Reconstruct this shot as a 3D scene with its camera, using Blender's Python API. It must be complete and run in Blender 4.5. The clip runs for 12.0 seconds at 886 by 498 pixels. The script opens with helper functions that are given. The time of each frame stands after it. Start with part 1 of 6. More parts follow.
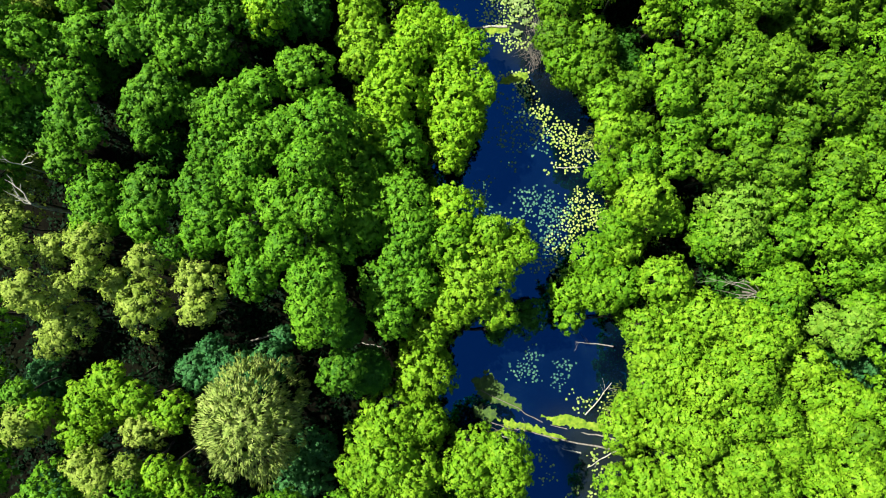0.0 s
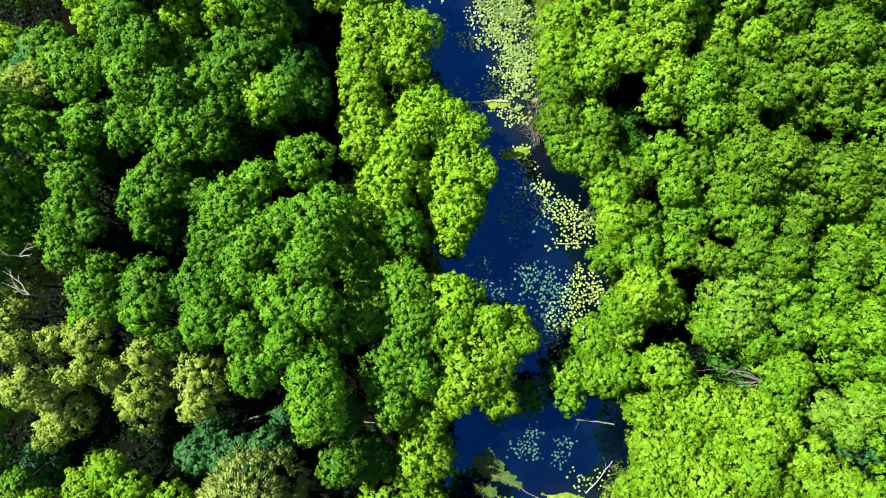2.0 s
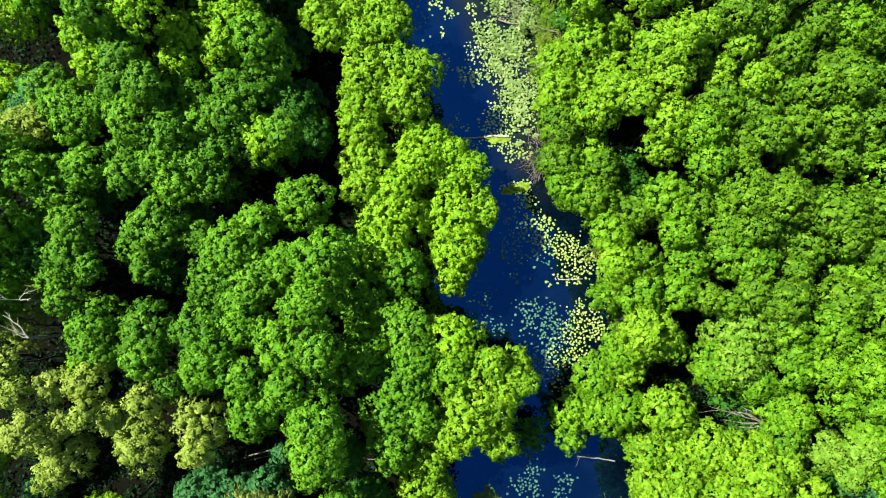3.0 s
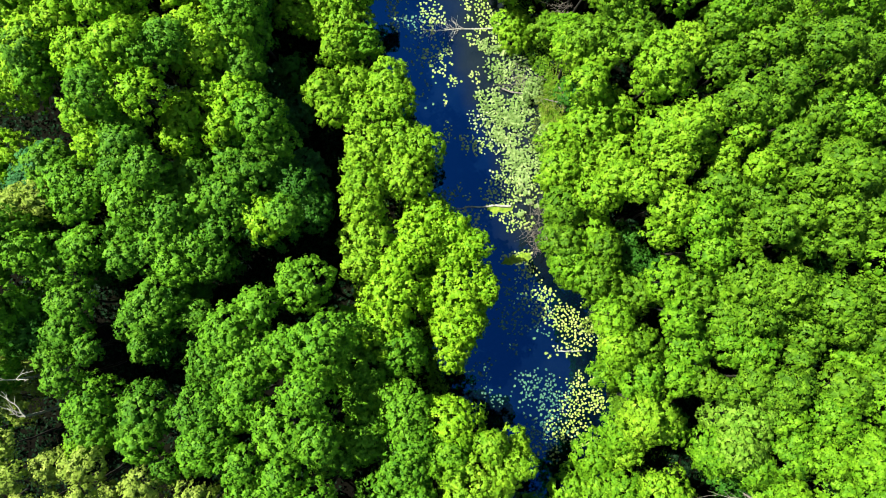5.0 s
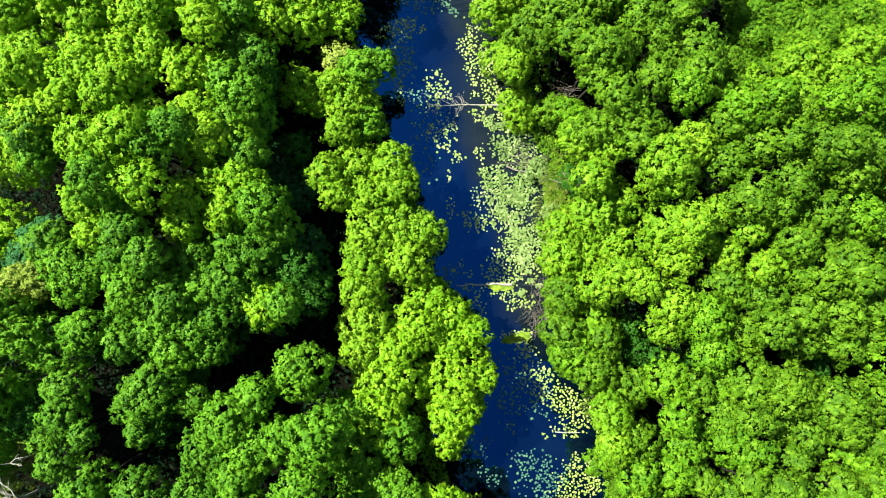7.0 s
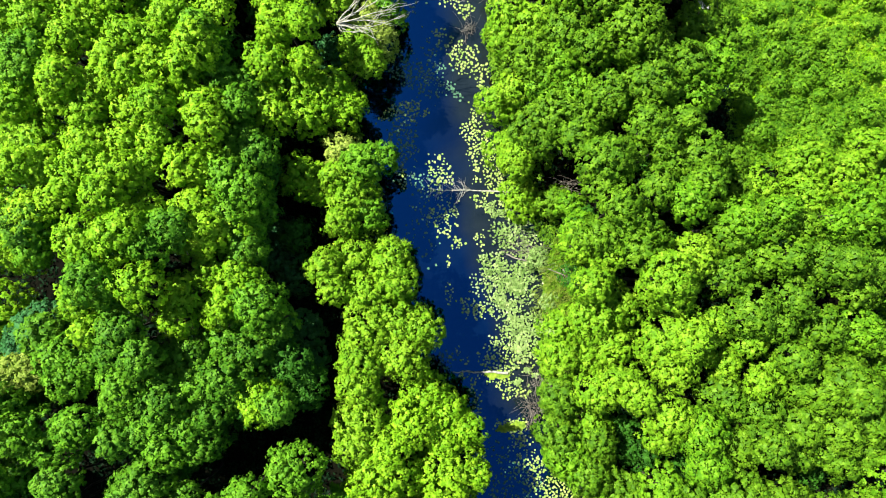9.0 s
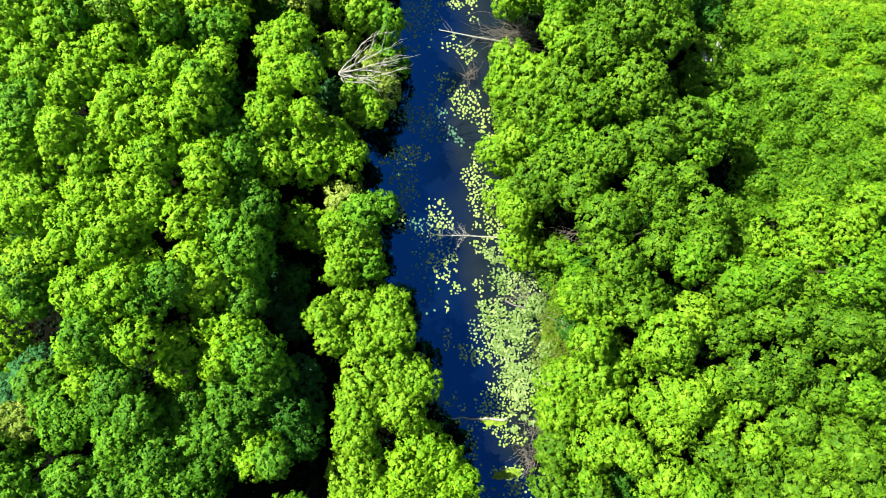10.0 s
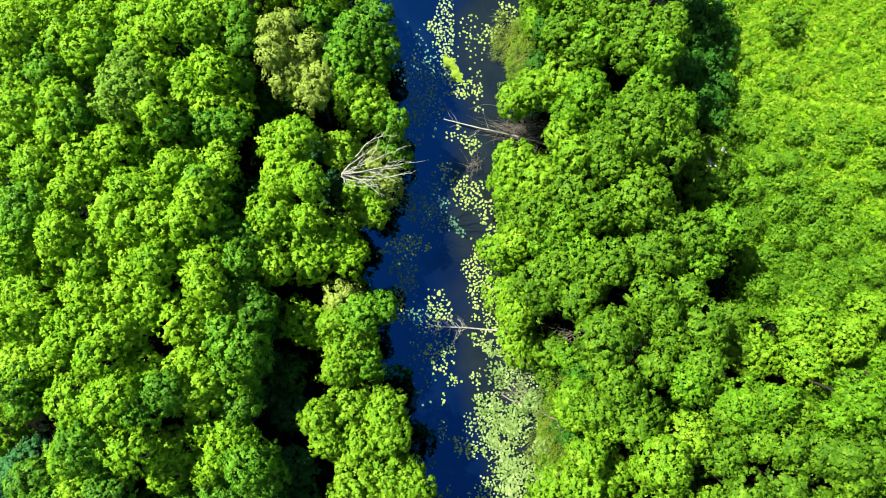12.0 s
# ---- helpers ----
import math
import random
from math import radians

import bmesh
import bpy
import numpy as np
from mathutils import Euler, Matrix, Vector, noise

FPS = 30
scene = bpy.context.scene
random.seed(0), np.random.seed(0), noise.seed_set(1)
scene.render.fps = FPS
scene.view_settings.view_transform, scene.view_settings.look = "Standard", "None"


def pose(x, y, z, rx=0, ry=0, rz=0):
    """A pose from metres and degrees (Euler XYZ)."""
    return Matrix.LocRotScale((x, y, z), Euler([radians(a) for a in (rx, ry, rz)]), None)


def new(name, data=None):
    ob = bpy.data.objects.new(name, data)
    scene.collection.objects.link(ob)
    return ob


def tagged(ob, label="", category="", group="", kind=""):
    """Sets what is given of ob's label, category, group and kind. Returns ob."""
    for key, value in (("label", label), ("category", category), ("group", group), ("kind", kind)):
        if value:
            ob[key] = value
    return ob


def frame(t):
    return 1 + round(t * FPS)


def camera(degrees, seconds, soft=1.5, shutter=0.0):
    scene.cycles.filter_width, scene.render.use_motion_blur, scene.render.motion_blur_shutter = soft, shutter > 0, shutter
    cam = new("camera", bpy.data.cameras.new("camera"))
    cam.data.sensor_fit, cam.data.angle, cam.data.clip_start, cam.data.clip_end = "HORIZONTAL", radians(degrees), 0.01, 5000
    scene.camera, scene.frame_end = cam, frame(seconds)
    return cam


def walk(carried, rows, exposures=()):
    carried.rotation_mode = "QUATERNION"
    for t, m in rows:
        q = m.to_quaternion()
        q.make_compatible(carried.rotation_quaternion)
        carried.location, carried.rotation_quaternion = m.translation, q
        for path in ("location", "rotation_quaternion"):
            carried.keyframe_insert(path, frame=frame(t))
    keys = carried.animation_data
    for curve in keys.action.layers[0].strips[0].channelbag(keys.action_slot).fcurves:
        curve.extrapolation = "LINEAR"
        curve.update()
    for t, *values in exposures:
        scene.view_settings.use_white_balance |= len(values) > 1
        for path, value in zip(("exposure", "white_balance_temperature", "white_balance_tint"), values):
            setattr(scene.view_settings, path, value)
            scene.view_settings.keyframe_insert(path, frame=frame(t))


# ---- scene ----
# ---- camera ----
cam = camera(70, 12.0, 1.0)
METRES, EYE, TILT, LEAN, TURN = 55.0, 72.0, -87.6, 0.0, 0.0
ROWS = [
    (0.0, 0.0, 0.0, 0.0, -0.0, 0.0, -0.0),
    (0.5, -0.0007, 0.0013, 0.0417, -0.01, 0.0, -0.02),
    (1.0, -0.0013, 0.0027, 0.0815, -0.02, 0.0, -0.05),
    (1.5, -0.002, 0.0042, 0.1203, -0.04, -0.0, -0.09),
    (2.0, -0.0022, 0.0057, 0.1583, -0.04, -0.03, -0.12),
    (2.5, -0.0025, 0.0073, 0.1952, -0.04, -0.0, -0.13),
    (3.0, -0.0031, 0.0087, 0.232, -0.04, -0.02, -0.13),
    (5.0, -0.0067, 0.014, 0.3778, -0.1, -0.11, -0.97),
    (5.5, -0.0081, 0.0152, 0.415, -0.1, -0.11, -1.29),
    (6.0, -0.0094, 0.0166, 0.4537, -0.11, -0.09, -1.56),
    (6.5, -0.0106, 0.0179, 0.494, -0.09, -0.1, -2.01),
    (7.0, -0.013, 0.0192, 0.536, -0.1, -0.08, -2.53),
    (9.0, -0.0219, 0.0242, 0.7141, -0.16, -0.09, -4.28),
    (9.5, -0.0247, 0.0254, 0.7607, -0.16, -0.09, -4.71),
    (10.0, -0.0282, 0.0265, 0.8074, -0.17, -0.06, -5.2),
    (10.5, -0.0327, 0.0276, 0.8516, -0.17, -0.07, -5.76),
    (11.0, -0.0379, 0.0289, 0.8999, -0.18, -0.1, -6.37),
    (11.5, -0.0424, 0.0302, 0.949, -0.18, -0.13, -6.65),
    (12.0, -0.0475, 0.0316, 0.9979, -0.18, -0.14, -6.95),
]
walk(cam, [(t, pose(0, 0, EYE, TILT, LEAN, TURN) @ pose(METRES * x, METRES * y, METRES * z, 90 + pitch, roll, yaw)) for t, x, y, z, yaw, pitch, roll in ROWS], exposures=[(0.0, 0.84), (6.0, 1.05), (9.5, 1.08), (12.0, 0.98)])

# ---- world and sun ----
SUN_EL, SUN_AZ = radians(50), radians(-64)
world = bpy.data.worlds.new("sky")
scene.world = world
world.use_nodes = True
wn = world.node_tree.nodes
sky = wn.new("ShaderNodeTexSky")
sky.sky_type, sky.sun_disc = "NISHITA", False
sky.sun_elevation, sky.sun_rotation = SUN_EL, SUN_AZ
wn["Background"].inputs["Strength"].default_value = 0.055
world.node_tree.links.new(sky.outputs[0], wn["Background"].inputs["Color"])
lamp = bpy.data.lights.new("sun", "SUN")
lamp.energy, lamp.angle, lamp.color = 5.0, radians(0.6), (1.0, 0.95, 0.84)
sun = new("sun", lamp)
sun_way = Vector((math.sin(SUN_AZ) * math.cos(SUN_EL), math.cos(SUN_AZ) * math.cos(SUN_EL), math.sin(SUN_EL)))
sun.matrix_basis = Matrix.Translation((-60, 40, 90)) @ sun_way.to_track_quat("Z", "Y").to_matrix().to_4x4()


# ---- materials ----
def material(name):
    m = bpy.data.materials.new(name)
    m.use_nodes = True
    nodes, links = m.node_tree.nodes, m.node_tree.links
    bsdf = nodes["Principled BSDF"]
    return m, nodes, links, bsdf


def ramp(nodes, links, source, stops):
    r = nodes.new("ShaderNodeValToRGB")
    while len(r.color_ramp.elements) < len(stops):
        r.color_ramp.elements.new(0.5)
    for e, (p, c) in zip(r.color_ramp.elements, stops):
        e.position, e.color = p, (*c, 1)
    links.new(source, r.inputs[0])
    return r.outputs[0]


def noise_tex(nodes, links, scale, detail=4, rough=0.55):
    co = nodes.new("ShaderNodeTexCoord")
    n = nodes.new("ShaderNodeTexNoise")
    n.inputs["Scale"].default_value, n.inputs["Detail"].default_value, n.inputs["Roughness"].default_value = scale, detail, rough
    links.new(co.outputs["Object"], n.inputs["Vector"])
    return n.outputs["Fac"]


def blend(nodes, links, how, fac, a, b):
    m = nodes.new("ShaderNodeMix")
    m.data_type, m.blend_type = "RGBA", how
    for sock, v in ((m.inputs[0], fac), (m.inputs[6], a), (m.inputs[7], b)):
        if isinstance(v, (int, float)):
            sock.default_value = v
        elif isinstance(v, tuple):
            sock.default_value = (*v, 1)
        else:
            links.new(v, sock)
    return m.outputs[2]


def leaf_material(name, dark, mid, light, through_fac=0.2, rough=0.55, spread=0.6):
    """Leaves: colour varies by leaf, by tree and in broad patches; part of the light passes through."""
    m, nodes, links, bsdf = material(name)
    dark, mid, light = ((0.97 * r, g, b + 0.004) for r, g, b in (dark, mid, light))
    # Palest stop: sunlit tip highlights painted into leaf and tuft colours.
    glint = tuple(min(0.85, 1.4 * v + 0.025) for v in light)
    geo, info = nodes.new("ShaderNodeNewGeometry"), nodes.new("ShaderNodeObjectInfo")
    per_leaf = ramp(nodes, links, geo.outputs["Random Per Island"], [(0.0, dark), (0.5, mid), (0.9, light), (1.0, glint)])
    per_tree = ramp(nodes, links, info.outputs["Random"], [(0.0, dark), (0.5, mid), (1.0, light)])
    patch = ramp(nodes, links, noise_tex(nodes, links, 0.4, 2), [(0.32, dark), (0.5, mid), (0.7, light)])
    tuft = ramp(nodes, links, noise_tex(nodes, links, 1.5, 1, 0.5), [(0.34, dark), (0.5, mid), (0.62, light), (0.74, glint)])
    c = blend(nodes, links, "MIX", spread, per_leaf, per_tree)
    c = blend(nodes, links, "MIX", 0.3, c, patch)
    c = blend(nodes, links, "MIX", 0.5, c, tuft)
    links.new(c, bsdf.inputs["Base Color"])
    bsdf.inputs["Roughness"].default_value = rough
    bsdf.inputs["Specular IOR Level"].default_value = 0.12
    tr = nodes.new("ShaderNodeBsdfTranslucent")
    links.new(blend(nodes, links, "MULTIPLY", 1.0, c, (1.0, 0.95, 0.55)), tr.inputs["Color"])
    mix = nodes.new("ShaderNodeMixShader")
    mix.inputs[0].default_value = through_fac
    links.new(bsdf.outputs[0], mix.inputs[1])
    links.new(tr.outputs[0], mix.inputs[2])
    links.new(mix.outputs[0], nodes["Material Output"].inputs[0])
    return m


ALDER = leaf_material("alder_leaf", (0.045, 0.16, 0.003), (0.125, 0.325, 0.005), (0.24, 0.47, 0.012))
FRESH = leaf_material("fresh_leaf", (0.08, 0.25, 0.003), (0.20, 0.45, 0.006), (0.36, 0.59, 0.02))
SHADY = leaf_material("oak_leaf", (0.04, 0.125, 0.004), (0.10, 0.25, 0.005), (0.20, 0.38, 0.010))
OAK = leaf_material("green_oak_leaf", (0.038, 0.15, 0.004), (0.105, 0.305, 0.008), (0.205, 0.45, 0.016))
DARK_OAK = leaf_material("dark_oak_leaf", (0.03, 0.122, 0.005), (0.08, 0.25, 0.008), (0.172, 0.382, 0.016))
LIME = leaf_material("young_leaf", (0.085, 0.24, 0.004), (0.18, 0.40, 0.008), (0.31, 0.51, 0.02))
# Leaf green darkened to carry the shade below taller crowns.
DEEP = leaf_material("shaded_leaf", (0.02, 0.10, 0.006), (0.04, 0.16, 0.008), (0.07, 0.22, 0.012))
OLIVE = leaf_material("birch_leaf", (0.12, 0.21, 0.014), (0.27, 0.39, 0.04), (0.47, 0.57, 0.11))
SILVER = leaf_material("willow_leaf", (0.13, 0.23, 0.03), (0.30, 0.42, 0.07), (0.52, 0.60, 0.17), 0.2)
TEAL = leaf_material("elder_leaf", (0.025, 0.13, 0.035), (0.05, 0.20, 0.05), (0.10, 0.28, 0.07))
PALE = leaf_material("pale_leaf", (0.09, 0.24, 0.010), (0.17, 0.37, 0.02), (0.30, 0.49, 0.045), 0.25)
MARGIN = leaf_material("sallow_leaf", (0.12, 0.24, 0.04), (0.26, 0.41, 0.10), (0.46, 0.59, 0.22), 0.2)
HERB = leaf_material("herb_leaf", (0.07, 0.23, 0.004), (0.20, 0.42, 0.006), (0.38, 0.56, 0.02))
NETTLE = leaf_material("nettle_leaf", (0.045, 0.155, 0.004), (0.115, 0.29, 0.006), (0.225, 0.43, 0.012))
# Near black: the canopy's shade is put into the undergrowth leaf colour.
UNDER = leaf_material("shaded_undergrowth_leaf", (0.003, 0.014, 0.003), (0.006, 0.024, 0.004), (0.010, 0.038, 0.006))
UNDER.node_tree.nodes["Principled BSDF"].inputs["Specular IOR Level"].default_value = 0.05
STRAW = leaf_material("reed_leaf", (0.13, 0.22, 0.012), (0.22, 0.32, 0.03), (0.34, 0.40, 0.07))


def pad_material(name, dark, mid, light, rough):
    m, nodes, links, bsdf = material(name)
    info = nodes.new("ShaderNodeObjectInfo")
    a = ramp(nodes, links, info.outputs["Random"], [(0.0, dark), (0.45, mid), (1.0, light)])
    b = ramp(nodes, links, noise_tex(nodes, links, 9.0, 3), [(0.35, dark), (0.55, mid), (0.75, light)])
    links.new(blend(nodes, links, "MIX", 0.3, a, b), bsdf.inputs["Base Color"])
    bsdf.inputs["Roughness"].default_value = rough
    return m


PAD = pad_material("lily_pad", (0.17, 0.30, 0.03), (0.30, 0.43, 0.08), (0.50, 0.58, 0.20), 0.38)
PAD_PALE = pad_material("pale_lily_pad", (0.14, 0.24, 0.06), (0.25, 0.36, 0.11), (0.42, 0.50, 0.20), 0.4)
# Two teal copies of the pad colour, with skylit tree shade tinted in.
PAD_SHADE = pad_material("shade_tinted_lily_pad", (0.04, 0.14, 0.075), (0.08, 0.22, 0.11), (0.15, 0.31, 0.15), 0.4)
PAD_SHADE_TEAL = pad_material("shade_teal_lily_pad", (0.025, 0.11, 0.08), (0.055, 0.17, 0.11), (0.11, 0.25, 0.13), 0.4)


def bark_material(name, dark, light, scale=6.0):
    m, nodes, links, bsdf = material(name)
    f = noise_tex(nodes, links, scale, 6, 0.65)
    links.new(ramp(nodes, links, f, [(0.35, dark), (0.65, light)]), bsdf.inputs["Base Color"])
    bsdf.inputs["Roughness"].default_value = 0.85
    bump = nodes.new("ShaderNodeBump")
    bump.inputs["Strength"].default_value, bump.inputs["Distance"].default_value = 0.6, 0.03
    links.new(f, bump.inputs["Height"])
    links.new(bump.outputs[0], bsdf.inputs["Normal"])
    return m


BARK = bark_material("alder_bark", (0.018, 0.015, 0.012), (0.06, 0.05, 0.04))
DEAD = bark_material("dead_wood", (0.13, 0.115, 0.095), (0.38, 0.35, 0.30), 4.0)
BLEACHED = bark_material("bleached_wood", (0.26, 0.26, 0.20), (0.60, 0.59, 0.50), 5.0)
TWIG = bark_material("grey_twig", (0.12, 0.105, 0.085), (0.32, 0.29, 0.24), 5.0)

# Darker than wet peat; shade between the crowns is part of the colour.
GROUND, nodes, links, bsdf = material("shaded_peat_ground")
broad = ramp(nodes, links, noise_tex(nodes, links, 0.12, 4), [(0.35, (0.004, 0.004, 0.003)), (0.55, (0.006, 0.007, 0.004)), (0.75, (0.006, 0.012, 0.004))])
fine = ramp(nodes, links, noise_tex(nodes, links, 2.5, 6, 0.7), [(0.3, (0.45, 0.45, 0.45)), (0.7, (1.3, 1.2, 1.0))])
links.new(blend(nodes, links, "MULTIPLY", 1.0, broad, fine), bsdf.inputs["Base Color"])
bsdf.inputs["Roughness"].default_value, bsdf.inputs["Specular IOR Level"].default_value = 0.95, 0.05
bump = nodes.new("ShaderNodeBump")
bump.inputs["Distance"].default_value = 0.12
links.new(noise_tex(nodes, links, 3.0, 6, 0.7), bump.inputs["Height"])
links.new(bump.outputs[0], bsdf.inputs["Normal"])

WATER, nodes, links, bsdf = material("creek_water")
# Greyer share of the creek: reflected cloud put into the water colour.
cloud_grey = nodes.new("ShaderNodeAttribute")
cloud_grey.attribute_name = "cloud_grey"
deep = ramp(nodes, links, noise_tex(nodes, links, 0.15, 4), [(0.35, (0.001, 0.003, 0.008)), (0.52, (0.001, 0.005, 0.014)), (0.68, (0.003, 0.010, 0.022))])
cloud_shoal = ramp(nodes, links, noise_tex(nodes, links, 0.35, 3), [(0.3, (0.008, 0.013, 0.016)), (0.7, (0.015, 0.022, 0.026))])
links.new(blend(nodes, links, "MIX", cloud_grey.outputs["Fac"], deep, cloud_shoal), bsdf.inputs["Base Color"])
bsdf.inputs["Roughness"].default_value, bsdf.inputs["IOR"].default_value = 0.03, 3.2
links.new(blend(nodes, links, "MIX", cloud_grey.outputs["Fac"], (0.016, 0.30, 1.0), (0.025, 0.15, 0.22)), bsdf.inputs["Specular Tint"])
bump = nodes.new("ShaderNodeBump")
bump.inputs["Strength"].default_value, bump.inputs["Distance"].default_value = 0.15, 0.02
links.new(noise_tex(nodes, links, 1.2, 3), bump.inputs["Height"])
links.new(bump.outputs[0], bsdf.inputs["Normal"])

TURF, nodes, links, bsdf = material("meadow_turf")
links.new(ramp(nodes, links, noise_tex(nodes, links, 1.3, 6, 0.7), [(0.3, (0.09, 0.26, 0.004)), (0.5, (0.19, 0.42, 0.006)), (0.72, (0.32, 0.54, 0.015))]), bsdf.inputs["Base Color"])
bsdf.inputs["Roughness"].default_value, bsdf.inputs["Specular IOR Level"].default_value = 0.9, 0.05
TRACK, nodes, links, bsdf = material("flattened_grass")
links.new(ramp(nodes, links, noise_tex(nodes, links, 2.3, 6, 0.7), [(0.3, (0.12, 0.29, 0.006)), (0.5, (0.24, 0.43, 0.02)), (0.72, (0.38, 0.52, 0.06))]), bsdf.inputs["Base Color"])
bsdf.inputs["Roughness"].default_value, bsdf.inputs["Specular IOR Level"].default_value = 0.9, 0.05
MOSS, nodes, links, bsdf = material("floating_moss")
links.new(ramp(nodes, links, noise_tex(nodes, links, 1.6, 6, 0.7), [(0.3, (0.05, 0.12, 0.006)), (0.5, (0.17, 0.30, 0.012)), (0.7, (0.36, 0.46, 0.04))]), bsdf.inputs["Base Color"])
bsdf.inputs["Roughness"].default_value = 0.9
MOSS_WET, nodes, links, bsdf = material("sunken_moss")
links.new(ramp(nodes, links, noise_tex(nodes, links, 1.6, 6, 0.7), [(0.3, (0.02, 0.055, 0.012)), (0.55, (0.06, 0.13, 0.012)), (0.75, (0.12, 0.22, 0.02))]), bsdf.inputs["Base Color"])
bsdf.inputs["Roughness"].default_value = 0.7


# ---- mesh helpers ----
def mesh_of(name, verts, faces_loops, mat, sides=4, facing=None):
    """A mesh of separate faces that all have the same number of sides."""
    me = bpy.data.meshes.new(name)
    verts = np.asarray(verts, dtype=np.float32)
    loops = np.asarray(faces_loops, dtype=np.int32).ravel()
    n = len(loops) // sides
    me.vertices.add(len(verts))
    me.vertices.foreach_set("co", verts.ravel())
    me.loops.add(len(loops))
    me.loops.foreach_set("vertex_index", loops)
    me.polygons.add(n)
    me.polygons.foreach_set("loop_start", np.arange(n, dtype=np.int32) * sides)
    me.update(calc_edges=True)
    me.materials.append(mat)
    if facing is not None:
        me.polygons.foreach_set("use_smooth", np.ones(n, dtype=bool))
        me.attributes.new("custom_normal", "FLOAT_VECTOR", "POINT").data.foreach_set("vector", np.asarray(facing, dtype=np.float32).ravel())
        me.update()
    return me


def part(name, me, parent, label=""):
    ob = new(name, me)
    ob.parent = parent
    if label:
        ob["label"] = label
    return ob


def thing(name, x, y, z, label, category, group="", kind=""):
    ob = new(name)
    ob.location = (x, y, z)
    ob.empty_display_size = 0.3
    return tagged(ob, label, category, group, kind)


def unit(v):
    return v / np.maximum(np.linalg.norm(v, axis=-1, keepdims=True), 1e-6)


def leaf_quads(rng, p, n, length, width, along=None):
    """Folded diamond leaves at p that face n; along: the way their tips point."""
    count = len(p)
    t = rng.normal(size=(count, 3)) if along is None else along + rng.normal(size=(count, 3)) * 0.25
    t = unit(t - n * np.sum(t * n, axis=1, keepdims=True))
    b = np.cross(n, t)
    s = rng.uniform(0.65, 1.3, (count, 1))
    lift = n * (0.25 * width * s)
    quads = np.stack([p + t * length * s, p + b * width * s + lift, p - t * length * s, p - b * width * s + lift], axis=1)
    return quads.reshape(-1, 3)


def leaf_tris(rng, p, n, length, width, along=None):
    """Small three-cornered leaves."""
    count = len(p)
    t = rng.normal(size=(count, 3)) if along is None else along + rng.normal(size=(count, 3)) * 0.3
    t = unit(t - n * np.sum(t * n, axis=1, keepdims=True))
    b = np.cross(n, t)
    s = rng.uniform(0.6, 1.35, (count, 1))
    return np.stack([p + t * length * s, p + (b * width - t * length * 0.7) * s, p - (b * width + t * length * 0.7) * s], axis=1).reshape(-1, 3)


def quad_mesh(name, verts, mat):
    return mesh_of(name, verts, np.arange(len(verts)), mat)


def tubes(name, lines, mat, sides=5):
    """One mesh of tapered tubes; each line is a row of (point, radius)."""
    verts, quads = [], []
    for line in lines:
        pts = np.array([p for p, _ in line], dtype=float)
        way = unit(np.gradient(pts, axis=0))
        side = unit(np.cross(way, np.array([0.31, 0.17, 0.93]) + 1e-3))
        other = np.cross(way, side)
        base = len(verts)
        for k, (p, r) in enumerate(line):
            for j in range(sides):
                a = 2 * math.pi * j / sides
                verts.append(pts[k] + r * (math.cos(a) * side[k] + math.sin(a) * other[k]))
        for k in range(len(line) - 1):
            for j in range(sides):
                j2 = (j + 1) % sides
                quads.append((base + k * sides + j, base + k * sides + j2, base + (k + 1) * sides + j2, base + (k + 1) * sides + j))
    me = mesh_of(name, verts, quads, mat)
    me.polygons.foreach_set("use_smooth", np.ones(len(me.polygons), dtype=bool))
    return me


def bough(rng, a, b, r0, r1, bend=0.12, steps=6):
    """A bent, tapering line from a to b."""
    a, b = np.array(a, dtype=float), np.array(b, dtype=float)
    span = np.linalg.norm(b - a)
    off = rng.normal(size=3) * bend * span
    rows = []
    for k in range(steps):
        u = k / (steps - 1)
        rows.append((a + (b - a) * u + off * math.sin(math.pi * u) + rng.normal(size=3) * 0.015 * min(span, 4.0) * (0 < u < 1), r0 + (r1 - r0) * u))
    return rows


# ---- creek, ground and meadow ----
BANK_Y = [-24.8, -19.8, -13.5, -8.4, -4.6, -0.8, 5.7, 12.1, 18.7, 25.3, 30.6, 32.6, 37.1, 43.6, 50.1, 56.1, 60.2, 66.9, 73.5, 80.0, 86.7]
BANK_LEFT = [6.1, 3.6, -0.6, 0.4, 4.2, 4.2, 1.7, -1.2, 0.4, -0.3, -2.9, -2.7, -4.8, -7.6, -9.7, -11.5, -12.0, -9.6, -10.4, -11.8, -14.0]
BANK_RIGHT = [20.0, 20.1, 20.5, 21.2, 19.0, 17.7, 18.8, 18.0, 17.0, 11.1, 11.2, 11.2, 10.8, 10.3, 6.6, 5.1, 3.5, 2.1, 3.3, 2.2, 3.0]


def banks(y):
    return np.interp(y, BANK_Y, BANK_LEFT), np.interp(y, BANK_Y, BANK_RIGHT)


def wobble(x, y, s):
    return np.sin(x * 1.3 * s + 0.7) * np.sin(y * 1.1 * s + 1.9) + 0.5 * np.sin(x * 2.9 * s + y * 1.7 * s) + 0.3 * np.sin(5.3 * s * y - 3.1 * s * x)


def ground_height(x, y):
    left, right = banks(y)
    inside = np.minimum(x - left, right - x) + 0.35 * wobble(x, y, 1.1)
    u = np.clip(inside / 1.6 + 0.5, 0, 1)
    shore = u * u * (3 - 2 * u)
    return 0.45 + 0.12 * wobble(x, y, 0.35) - 1.5 * shore


